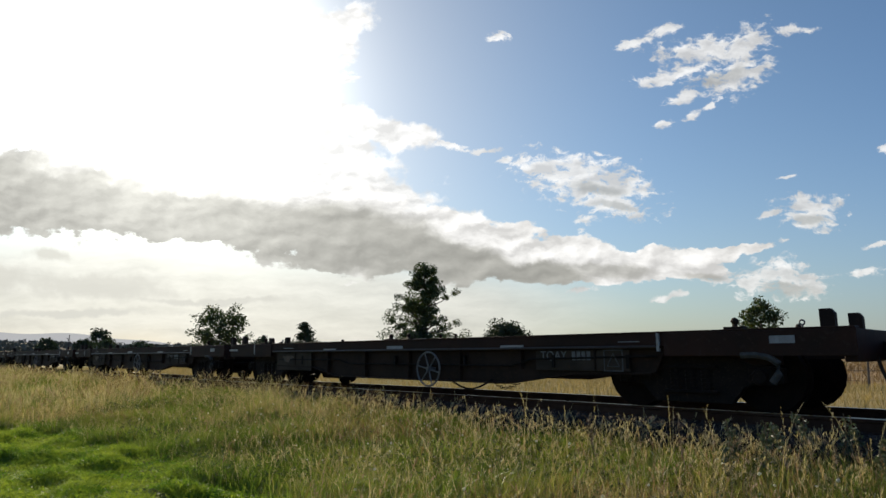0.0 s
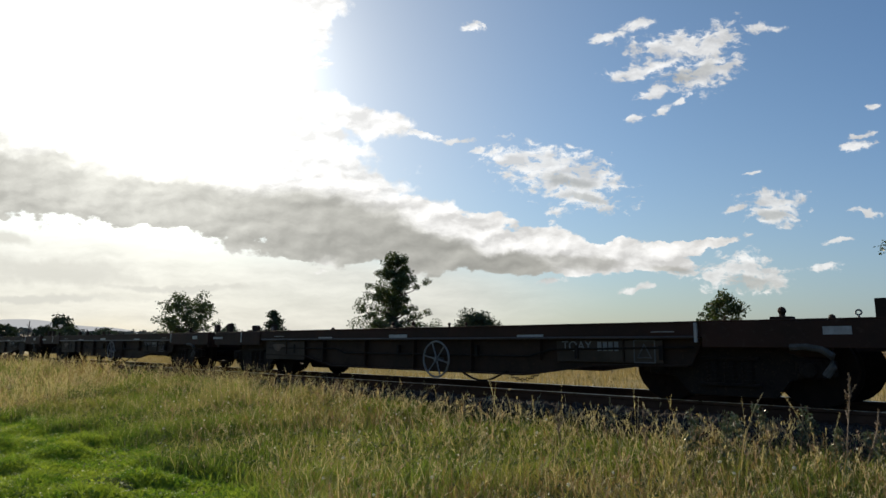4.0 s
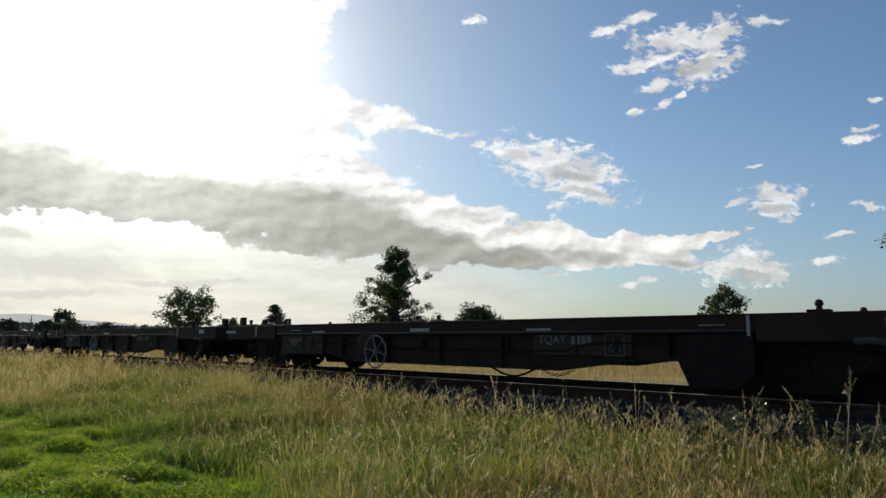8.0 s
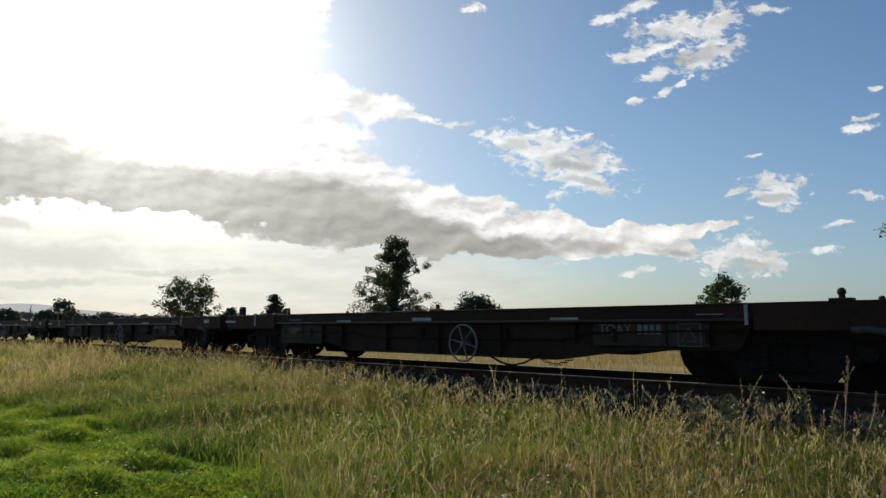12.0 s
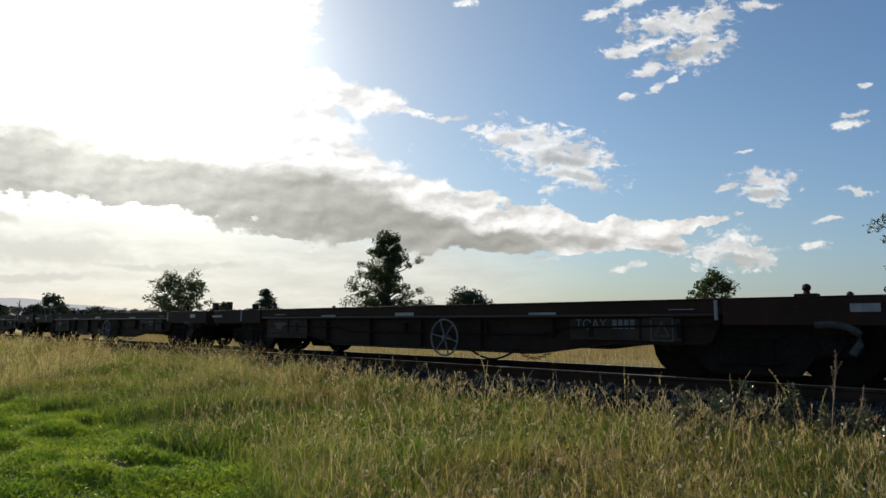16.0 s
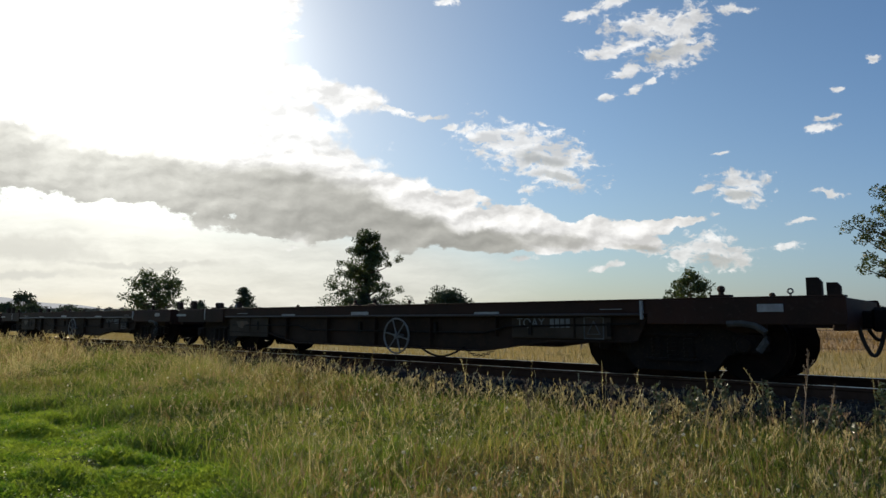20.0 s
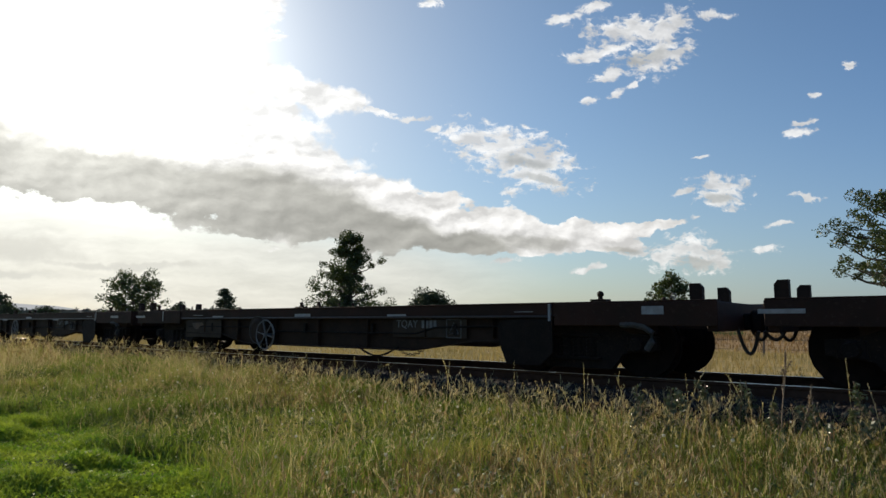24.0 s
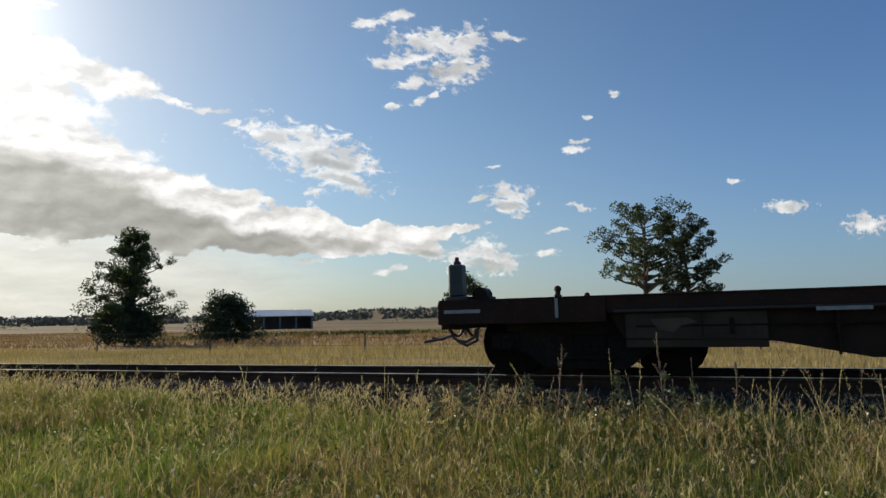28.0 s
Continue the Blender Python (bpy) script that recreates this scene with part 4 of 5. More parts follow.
# play in the couplings, by wagon
SLACK = {2: 0.05, 4: 0.08, 5: 0.06, 6: -0.12, 7: -0.08, 9: -0.05, 11: -0.03, 13: -0.04, 14: 0.03}


def motions():
    wheel_rows = []
    steps = [28.0 * i / 400 for i in range(401)]
    dist0 = train_x(0)
    for t in steps:
        wheel_rows.append((t, math.degrees((train_x(t) - dist0) / 0.42)))
    for k, w in enumerate(wagons):
        # the tail is the fifteenth behind the reference coupling
        n = 14 - k
        offset = -PITCH * n + 0.44 + PITCH / 2
        offset += SLACK.get(n, 0.0)
        walk(w, [(t, pose(train_x(t) + offset, MID, RAIL_Z)) for t in (0, 4, 8, 12, 16, 20, 24, 28)])
        for b in w.children:
            if b.name.startswith("bogie"):
                for ws in b.children:
                    x = ws.location.x
                    walk(ws, [(t, pose(x, 0, 0.42, 0, a, 0)) for t, a in wheel_rows])

# ---- trees and far things ----


def leaf_cloud(r, centres, radii, per, size, flat=0.75):
    """Many small leaf quads clustered round branch ends; returns arrays."""
    n = len(centres) * per
    c = np.repeat(np.asarray(centres), per, 0)
    rad = np.repeat(np.asarray(radii), per)[:, None]
    d = r.normal(size=(n, 3))
    d /= np.linalg.norm(d, axis=1, keepdims=True)
    d *= r.uniform(0.15, 1.0, (n, 1)) ** 0.6
    p = c + d * rad * np.array([1, 1, flat])
    a = r.normal(size=(n, 3))
    a /= np.linalg.norm(a, axis=1, keepdims=True)
    b = np.cross(a, r.normal(size=(n, 3)))
    b /= np.linalg.norm(b, axis=1, keepdims=True)
    s = size * r.uniform(0.6, 1.5, (n, 1))
    q = np.stack([p - a * s, p + b * s * 0.45, p + a * s, p - b * s * 0.45], 1).reshape(-1, 3)
    f = np.arange(4 * n).reshape(-1, 4)
    return q, f


def branch(bm, pts, r0, r1):
    for i in range(len(pts) - 1):
        t0, t1 = i / (len(pts) - 1), (i + 1) / (len(pts) - 1)
        cyl(bm, pts[i], pts[i + 1], r0 + (r1 - r0) * t0, r0 + (r1 - r0) * t1, 7, caps=False)


def tree(name, x, y, height, width, seed, trunk=0.2, shape="oval", leaves=5000, size=0.10, mat="leaf", label="", category="tree", top_bias=0.5, clump=0.5, limbs=0):
    """A tapered trunk with limbs, and a crown of many small leaves with gaps. Shapes: oval, cone, open, dome."""
    r = np.random.default_rng(seed)
    z0 = float(ground_z(x, y)) - 0.05
    t = empty(name, pose(x, y, z0), label, category)
    bm = bmesh.new()
    lean = r.normal(0, 0.03, 2) * height
    top = Vector((lean[0], lean[1], height * (0.95 if shape in ("cone", "oval", "ragged") else 0.92)))
    stem = [Vector((lean[0] * k * k + 0.05 * math.sin(k * 7 + seed), lean[1] * k * k, top.z * k)) for k in np.linspace(0, 1, 7)]
    branch(bm, stem, (0.017 if shape == "open" else 0.024) * height + 0.03, 0.015)
    centres, radii = [], []
    n = limbs or (44 if shape != "open" else 60)
    for i in range(n):
        k = trunk + (1 - trunk) * (i + r.uniform(0, 1)) / n
        ang = i * 2.4 + r.uniform(-0.5, 0.5)
        base = Vector((lean[0] * k * k, lean[1] * k * k, top.z * min(k, 0.97) * 0.9))
        f = (k - trunk) / (1 - trunk)
        if shape == "cone":
            reach = (1 - f) ** 0.8 * 0.95 + 0.06
        elif shape == "dome":
            reach = math.sqrt(max(1 - f * f, 0.02))
        elif shape == "open":
            reach = 0.55 + 0.5 * math.sin(math.pi * min(f * 0.9 + 0.1, 1))
        else:
            reach = 0.10 + 1.05 * math.sin(math.pi * min(0.22 + 0.80 * f, 1.0)) * (1 - 0.35 * f)
        if shape == "ragged":
            reach = (0.16 + 0.95 * (1 - f) ** 0.8) * r.choice([0.5, 0.8, 1.0, 1.15]) * min(1.0, 0.5 + 2.4 * f)
            ang = r.uniform(0, 6.28)
        reach *= width / 2 * (r.uniform(0.6, 1.05) if shape not in ("oval", "ragged") else r.uniform(0.42, 1.12))
        tip = base + Vector((math.cos(ang) * reach, math.sin(ang) * reach, height * r.uniform(0.03, 0.17)))
        tip.z = min(tip.z, height)
        mid = base.lerp(tip, 0.5) + Vector((0, 0, -0.04 * height * r.uniform(0, 1)))
        branch(bm, [base, mid, tip], 0.011 * height * (1.2 - f) + 0.008, 0.008)
        for q, rr in ((tip, 1.0), (base.lerp(tip, 0.65), 0.9)):
            centres.append(q[:])
            radii.append(clump * width / 5 * r.uniform(0.6, 1.15) * rr)
    if shape in ("cone", "oval", "ragged"):
        centres.append((top.x, top.y, height * 0.96))
        radii.append(clump * width / 9)
    part("trunk", bm, "bark", t, "grey-brown trunk and limbs")
    q, f = leaf_cloud(r, centres, radii, max(leaves // len(centres), 4), size)
    q[:, 2] = np.clip(q[:, 2], 0.05, None)
    crown = arrays_object("crown", q, [f], mat, "leafy crown with gaps", "", "")
    crown.parent = t
    return t


tree("gum_tree", -40.7, 37.0, 9.3, 8.0, 67, 0.10, "ragged", 21000, 0.095, "leaf", "dark paddock tree with a ragged pointed crown", clump=0.40, limbs=84)
tree("bush", -41.0, 36.6, 3.4, 5.0, 31, 0.08, "dome", 9000, 0.11, "leaf_dark", "dense dark green shrub at the foot of a tree", "bush", clump=0.75)
tree("bush", -35.7, 41.8, 4.2, 5.0, 5, 0.04, "dome", 13000, 0.11, "leaf_dark", "dense rounded dark green bush in the paddock", "bush", clump=0.95)
tree("cypress", -65.6, 40.6, 5.2, 4.4, 8, 0.05, "cone", 5000, 0.12, "leaf_dark", "small dense conical dark tree", clump=0.7)
tree("paddock_tree", -71.0, 32.3, 7.2, 7.0, 11, 0.25, "open", 6000, 0.14, "leaf", "open-crowned paddock tree with clumped leaves", clump=0.6)
tree("bush", -67.5, 35.2, 3.0, 3.4, 12, 0.06, "dome", 2500, 0.12, "leaf_dark", "low dark bush beside a paddock tree", "bush", clump=0.75)
tree("bush", -91.0, 30.5, 3.3, 4.6, 14, 0.06, "dome", 2200, 0.14, "leaf_dark", "low dark bush on the fence line", "bush", clump=0.75)
tree("bush", -97.0, 28.0, 3.6, 4.2, 15, 0.06, "dome", 2200, 0.14, "leaf_dark", "low dark bush on the fence line", "bush", clump=0.75)
tree("paddock_tree", -20.1, 56.3, 6.0, 4.9, 17, 0.15, "dome", 5000, 0.13, "leaf", "rounded bushy tree behind the track", clump=0.65)
tree("spreading_tree", -2.35, 35.3, 8.0, 5.6, 21, 0.40, "open", 10500, 0.068, "leaf", "spreading broad-leaved tree with a bare trunk", clump=0.46, limbs=48)
tree("spreading_tree", -0.2, 36.0, 7.3, 4.2, 22, 0.24, "open", 10000, 0.07, "leaf_dark", "upright dark leafy tree beside a spreading one", clump=0.46, limbs=40)


def far_point(az, d):
    a = radians(az)
    x, y = d * math.sin(a), d * math.cos(a)
    return x, y, float(ground_z(x, y))


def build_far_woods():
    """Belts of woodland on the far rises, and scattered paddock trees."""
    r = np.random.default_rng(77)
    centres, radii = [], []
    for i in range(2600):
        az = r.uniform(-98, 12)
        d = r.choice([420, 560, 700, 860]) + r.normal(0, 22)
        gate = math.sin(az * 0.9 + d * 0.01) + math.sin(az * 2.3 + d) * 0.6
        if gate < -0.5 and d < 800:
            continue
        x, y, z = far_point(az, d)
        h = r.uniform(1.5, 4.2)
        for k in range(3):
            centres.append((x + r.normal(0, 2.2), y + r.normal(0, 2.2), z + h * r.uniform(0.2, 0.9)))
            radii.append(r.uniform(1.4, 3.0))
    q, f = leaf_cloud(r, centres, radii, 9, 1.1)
    arrays_object("far_woodland", q, [f], "far_leaf", "dark belts of distant woodland on low rises, paled for haze", "woodland")


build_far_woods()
for az, d, h, w, sd in ((-74.5, 230, 9, 9, 41), (-88.5, 260, 9, 6, 42), (-92.5, 250, 8, 7, 43), (-62.0, 320, 8, 8, 44), (-78.0, 300, 6, 8, 45), (-83, 280, 6, 9, 46)):
    x, y, z = far_point(az, d)
    tree("far_tree", x, y, h, w, sd, 0.2, "dome", 900, 0.5, "leaf_dark", "distant dark paddock tree", clump=0.7)


def bare_tree(az, d, h, seed):
    """A dead trunk with a few stubs of limbs."""
    x, y, z = far_point(az, d)
    t = empty("dead_tree", pose(x, y, z - 0.1), "bare dead grey tree trunk on the fence line", "tree")
    r = np.random.default_rng(seed)
    bm = bmesh.new()
    branch(bm, [Vector((0, 0, 0)), Vector((0.1, 0, h * 0.5)), Vector((0.0, 0.1, h))], 0.22, 0.06)
    for k in range(5):
        b = Vector((0.05, 0, h * r.uniform(0.45, 0.9)))
        branch(bm, [b, b + Vector((r.uniform(-1, 1), r.uniform(-1, 1), r.uniform(0.3, 0.9)))], 0.07, 0.03)
    part("trunk", bm, "bark", t)


bare_tree(-76.6, 150, 5.4, 3)
x, y, z = far_point(-75.6, 155)
tree("far_tree", x, y, 4.6, 4.2, 47, 0.55, "dome", 900, 0.28, "leaf_dark", "small flat-topped tree beside a dead trunk", clump=0.6)


def build_shed():
    x, y, z = far_point(-36.2, 150)
    s = empty("farm_shed", pose(x, y, z, 0, 0, 42), "long open-fronted farm shed with a pale iron roof", "shed")
    L, D, H = 7.2, 3.5, 2.9
    bm = bmesh.new()
    box(bm, -L, L, D - 0.1, D, 0, H)
    part("back_wall", bm, "shedwall", s)
    for e in (-1, 1):
        bm = bmesh.new()
        prism(bm, [(-D, 0), (D, 0), (D, H), (0, H + 1.35), (-D, H)], 0, 0.1)
        bmesh.ops.transform(bm, matrix=Matrix(((0, 1, 0, e * L - 0.05), (1, 0, 0, 0), (0, 0, 1, 0), (0, 0, 0, 1))), verts=bm.verts)
        part("end_wall", bm, "shedwall", s)
    for e in (-1, 1):
        bm = bmesh.new()
        for k in range(36):
            x0 = -L - 0.3 + k * (2 * L + 0.6) / 36
            x1 = x0 + (2 * L + 0.6) / 36
            lift = 0.03 if k % 2 else 0.0
            p = [bm.verts.new(v) for v in ((x0, 0, H + 1.45 + lift), (x1, 0, H + 1.45 + lift), (x1, e * (D + 0.4), H - 0.02 + lift), (x0, e * (D + 0.4), H - 0.02 + lift))]
            q = [bm.verts.new(v.co - Vector((0, 0, 0.05))) for v in p]
            bm.faces.new(p), bm.faces.new(q[::-1])
            for i in range(4):
                bm.faces.new((p[i], q[i], q[(i + 1) % 4], p[(i + 1) % 4]))
        bmesh.ops.recalc_face_normals(bm, faces=bm.faces)
        part("roof_slope", bm, "roof", s, "pale corrugated iron roof")
    for k in range(5):
        bm = bmesh.new()
        px = -L + 0.15 + k * (2 * L - 0.3) / 4
        box(bm, px - 0.16, px + 0.16, -D, -D + 0.24, 0, H)
        part("shed_post", bm, "alu", s, "pale steel post")
    bm = bmesh.new()
    box(bm, -L, L, -D, -D + 0.08, H - 0.35, H)
    part("eaves_beam", bm, "post", s)


build_shed()


def build_fence(y, x0, x1, step):
    """A row of grey posts with plain wires."""
    r = np.random.default_rng(int(y))
    fence = empty("wire_fence", pose(0, y, 0), "old timber post and wire paddock fence", "fence")
    bm = bmesh.new()
    cyl(bm, (0, 0, -0.2), (0.02, 0, 1.05), 0.04, 0.032, 7)
    me = None
    x = x0
    while x < x1:
        if me is None:
            p = part("fence_post", bm, "post", fence)
            me = p.data
        else:
            p = new("fence_post", me)
            p.parent = fence
        p.location = (x, r.uniform(-0.1, 0.1), float(ground_z(x, y)))
        p.rotation_euler = (r.uniform(-0.05, 0.05), r.uniform(-0.06, 0.06), r.uniform(0, 6))
        x += step * r.uniform(0.85, 1.15)
    for h in (0.35, 0.7, 1.0):
        bm = bmesh.new()
        pts = [(xx, 0, float(ground_z(xx, y)) + h) for xx in np.arange(x0, x1, step)]
        tube(bm, pts, 0.006, 4)
        part("wire", bm, "post", fence)


def build_drain():
    """A line of dark rushes along a paddock drain."""
    r = np.random.default_rng(91)
    az = np.radians(r.uniform(-46, -14, 2600))
    d = 74 + 5 * np.sin(az * 9) + r.normal(0, 0.5, 2600)
    x, y = d * np.sin(az), d * np.cos(az)
    keep = np.sin(az * 40) + r.normal(0, 0.6, 2600) > -0.5
    x, y = x[keep], y[keep]
    m = len(x)
    v, q, t = blades(r, x, y, ground_z(x, y) - 0.02, r.uniform(0.3, 0.75, m), r.uniform(0.06, 0.12, m), r.uniform(0.1, 0.5, m))
    arrays_object("drain_rushes", v, [q, t], "weed", "line of dark rushes along a paddock drain", "rushes")


build_fence(26.0, -75, 8, 8.5)

# ---- grass ----


def blades(r, x, y, z, h, w, lean, way=None):
    """Bent tapered blades; arrays of vertices and faces."""
    n = len(x)
    a = r.uniform(0, 2 * math.pi, n)
    side = np.stack([np.cos(a), np.sin(a), np.zeros(n)], -1) * (w / 2)[:, None]
    b = r.uniform(0, 2 * math.pi, n) if way is None else way
    bend = np.stack([np.cos(b), np.sin(b), np.zeros(n)], -1) * (lean * h)[:, None]
    root = np.stack([x, y, z], -1)
    up = np.zeros((n, 3))
    up[:, 2] = h
    mid = root + up * 0.55 + bend * 0.3
    tip = root + up * (1 - 0.25 * lean[:, None]) + bend
    v = np.stack([root - side, root + side, mid + side * 0.8, mid - side * 0.8, tip], 1).reshape(-1, 3)
    k = np.arange(n)[:, None] * 5
    return v, k + np.array([[0, 1, 2, 3]]), k + np.array([[3, 2, 4]])


def seed_stalks(r, x, y, z, h, w, lean, fat=1.0):
    """Thin stalks that carry a drooping, feathery seed head of short side pieces."""
    n = len(x)
    b = r.uniform(0, 2 * math.pi, n)
    bend = np.stack([np.cos(b), np.sin(b), np.zeros(n)], -1) * (lean * h)[:, None]
    a = r.uniform(0, 2 * math.pi, n)
    side = np.stack([np.cos(a), np.sin(a), np.zeros(n)], -1)
    root = np.stack([x, y, z], -1)
    up = np.array([0, 0, 1.0])[None] * h[:, None]
    at = lambda t: root + up * (t - 0.25 * lean[:, None] * t * t) + bend * t * t
    vs, fs, base = [], [], 0
    ww = (w / 2)[:, None]
    v = np.stack([p for t, g in ((0, 1.0), (0.4, 0.8), (0.75, 0.65), (1.02, 0.4)) for p in (at(t) - side * ww * g, at(t) + side * ww * g)], 1)
    k = np.arange(n)[:, None] * 8
    vs.append(v.reshape(-1, 3))
    fs += [k + np.array([[0, 1, 3, 2]]), k + np.array([[2, 3, 5, 4]]), k + np.array([[4, 5, 7, 6]])]
    base = 8 * n
    for j in range(12):
        t = 0.66 + 0.03 * j
        c = at(t)
        dirv = r.normal(size=(n, 3))
        dirv /= np.linalg.norm(dirv, axis=1, keepdims=True)
        ln = fat * (0.012 + 0.012 * r.uniform(size=n))[:, None] * (1.25 - 0.06 * j)
        upv = np.array([[0, 0, 1.0]]) * 0.02 * fat
        o = np.cross(dirv, [[0.3, 0.2, 1.0]])
        o /= np.linalg.norm(o, axis=1, keepdims=True)
        v = np.stack([c - o * 0.002 * fat, c + o * 0.002 * fat, c + dirv * ln + upv + o * 0.003 * fat, c + dirv * ln + upv - o * 0.003 * fat], 1)
        vs.append(v.reshape(-1, 3))
        fs.append(np.arange(n)[:, None] * 4 + base + np.array([[0, 1, 2, 3]]))
        base += 4 * n
    return np.concatenate(vs), fs


def patch(x, y, k=1.0):
    return 0.5 + 0.25 * np.sin(x * 0.8 * k + 2.1 * np.sin(y * 0.6 * k + 1)) + 0.25 * np.sin(y * 1.1 * k + 1.7 * np.sin(x * 0.45 * k))


def lawn_edge(x):
    """y up to which the short green turf reaches."""
    inner = 3.5 + 0.2 * np.sin(x * 1.1) + 0.12 * np.sin(x * 2.7)
    inner = inner - 1.6 * np.clip((x + 6.3) / 2.2, 0, 1) ** 2 - 1.3 * np.clip((-12.8 - x) / 2.4, 0, 1) ** 2
    return np.where((x < -3.9) & (x > -15.4), inner, -8.0)


def in_view(x, y):
    az = np.degrees(np.arctan2(x, y))
    return (az > -92) & (az < 30) & (np.hypot(x, y) > 2.6)


def scatter(r, n, x0, x1, y0, y1):
    x, y = r.uniform(x0, x1, n), r.uniform(y0, y1, n)
    keep = in_view(x, y)
    return x[keep], y[keep]


def tufts(r, n, per, x0, x1, y0, y1, spread):
    """Blade roots gathered in clumps: places, and the way each leans out of its clump."""
    cx, cy = r.uniform(x0, x1, n), r.uniform(y0, y1, n)
    keep = in_view(cx, cy)
    cx, cy = cx[keep], cy[keep]
    size = r.uniform(0.5, 1.4, len(cx))
    k = r.integers(max(per // 2, 1), per * 2, len(cx))
    x, y, sz = np.repeat(cx, k), np.repeat(cy, k), np.repeat(size, k)
    off = r.normal(0, spread, (len(x), 2)) * sz[:, None]
    return x + off[:, 0], y + off[:, 1], np.arctan2(off[:, 1], off[:, 0]) + r.normal(0, 0.7, len(x)), sz


def grow(r, name, mat, label, n, per, area, spread, hr, wr, ln, wish):
    x, y, way, sz = tufts(r, n, per, *area, spread)
    keep = (y > lawn_edge(x) + r.normal(0, 0.1, len(x))) & (r.uniform(size=len(x)) < wish(x, y)) & (y < 7.35)
    x, y, way, sz = x[keep], y[keep], way[keep], sz[keep]
    m = len(x)
    h = r.uniform(*hr, m) * sz * (0.5 + 0.45 * patch(x, y) + 0.5 * patch(x + 7, y + 3, 3.3)) * (1 + 0.32 * np.clip((-x - 5.5) / 5.0, 0, 1) * np.clip((y - 4.2) / 1.2, 0, 1))
    h *= np.where(y > 6.6, np.clip(1.15 - (y - 6.6) * 0.7, 0.5, 1), 1)
    v, q, t = blades(r, x, y, ground_z(x, y) - 0.01, h, r.uniform(*wr, m), r.uniform(0.05, ln, m), way=way)
    arrays_object(name, v, [q, t], mat, label, "grass")


def build_grass():
    r = np.random.default_rng(5)
    green = lambda x, y: np.clip(1.5 * patch(x, y, 1.5) + 0.15, 0.25, 1) * np.clip(1.6 - 1.6 * patch(x + 4, y + 8, 2.6), 0.15, 1)
    lush = lambda x, y: np.clip(np.exp(-((y - lawn_edge(x)) / 0.75) ** 2) * (x < -3.9) + np.exp(-(((x + 4.0) / 1.6) ** 2 + ((y - 3.0) / 0.9) ** 2)) + np.exp(-(((x + 7.8) / 0.6) ** 2 + ((y - 4.35) / 0.5) ** 2)) + np.exp(-(((x + 5.6) / 0.9) ** 2 + ((y - 3.6) / 0.6) ** 2))
                                + np.clip(2.4 * patch(x + 1.5, y + 2, 1.9) - 1.25, 0, 1) + 0.9 * np.exp(-((y - 6.55) / 0.4) ** 2) * (patch(x + 3.2, y, 1.3) > 0.5) + 0.45 * np.clip((-x - 3.0) / 1.5, 0, 1) * np.clip((6.2 - y) / 1.2, 0, 1), 0.05, 1) * np.where((x > -2.9) & (y < 6.1), 0.34, 1.0)
    tan = lambda x, y: np.clip(1.5 * patch(x + 5, y + 2, 1.2) - 0.35 + 1.1 * np.exp(-(((x - 0.4) / 2.0) ** 2 + ((y - 4.6) / 1.6) ** 2)), 0.05, 1)
    rust = lambda x, y: np.clip(2.6 * patch(x + 11, y + 7, 1.3) - 1.1 - 0.35 * np.clip((-x - 3.0) / 1.5, 0, 1) + 0.6 * np.exp(-(((x - 0.2) / 1.9) ** 2 + ((y - 5.1) / 0.9) ** 2)), 0.04, 1) * (1 - 0.8 * np.exp(-((y - lawn_edge(x)) / 0.6) ** 2) * (x < -4))
    gl, dl, bl = "dense long green and yellowing verge grass", "dry straw-coloured stalks among the green grass", "reddish-brown dying grass in patches"
    near, mid, far = (-16, 3.5, 1.6, 7.3), (-46, -15, 0.8, 7.3), (-130, -44, -2.0, 7.3)
    grow(r, "long_grass", "grass", gl, 12000, 15, near, 0.09, (0.08, 0.29), (0.005, 0.012), 1.2, green)
    grow(r, "fresh_grass", "fresh", "fresh bright green grass in soft patches", 16000, 17, near, 0.08, (0.08, 0.24), (0.005, 0.013), 1.2, lush)
    grow(r, "fresh_grass", "fresh", "fresh bright green grass in soft patches", 2600, 14, mid, 0.12, (0.12, 0.32), (0.009, 0.018), 1.0, lush)
    grow(r, "long_grass", "grass", gl, 5000, 14, mid, 0.13, (0.12, 0.36), (0.009, 0.018), 1.0, green)
    grow(r, "long_grass", "grass", gl, 2600, 10, far, 0.25, (0.22, 0.48), (0.018, 0.036), 0.6, green)
    grow(r, "brown_grass", "brown", bl, 6800, 13, near, 0.10, (0.09, 0.30), (0.004, 0.010), 1.2, rust)
    grow(r, "brown_grass", "brown", bl, 3000, 12, mid, 0.14, (0.18, 0.42), (0.008, 0.016), 0.7, rust)
    grow(r, "dry_grass", "dry", dl, 3800, 9, near, 0.11, (0.12, 0.38), (0.003, 0.006), 1.1, tan)
    grow(r, "dry_grass", "dry", dl, 3400, 9, mid, 0.14, (0.25, 0.52), (0.006, 0.012), 0.7, tan)
    grow(r, "dry_grass", "dry", dl, 1700, 8, far, 0.25, (0.3, 0.55), (0.014, 0.028), 0.6, tan)
    heads = (("dry", "tall pale seed stalks standing above the grass", 9, 0.0), ("brown", "red-brown seed heads hanging over the grass", 21, 6.0), ("rose", "soft rosy seed heads in patches", 33, 13.0))
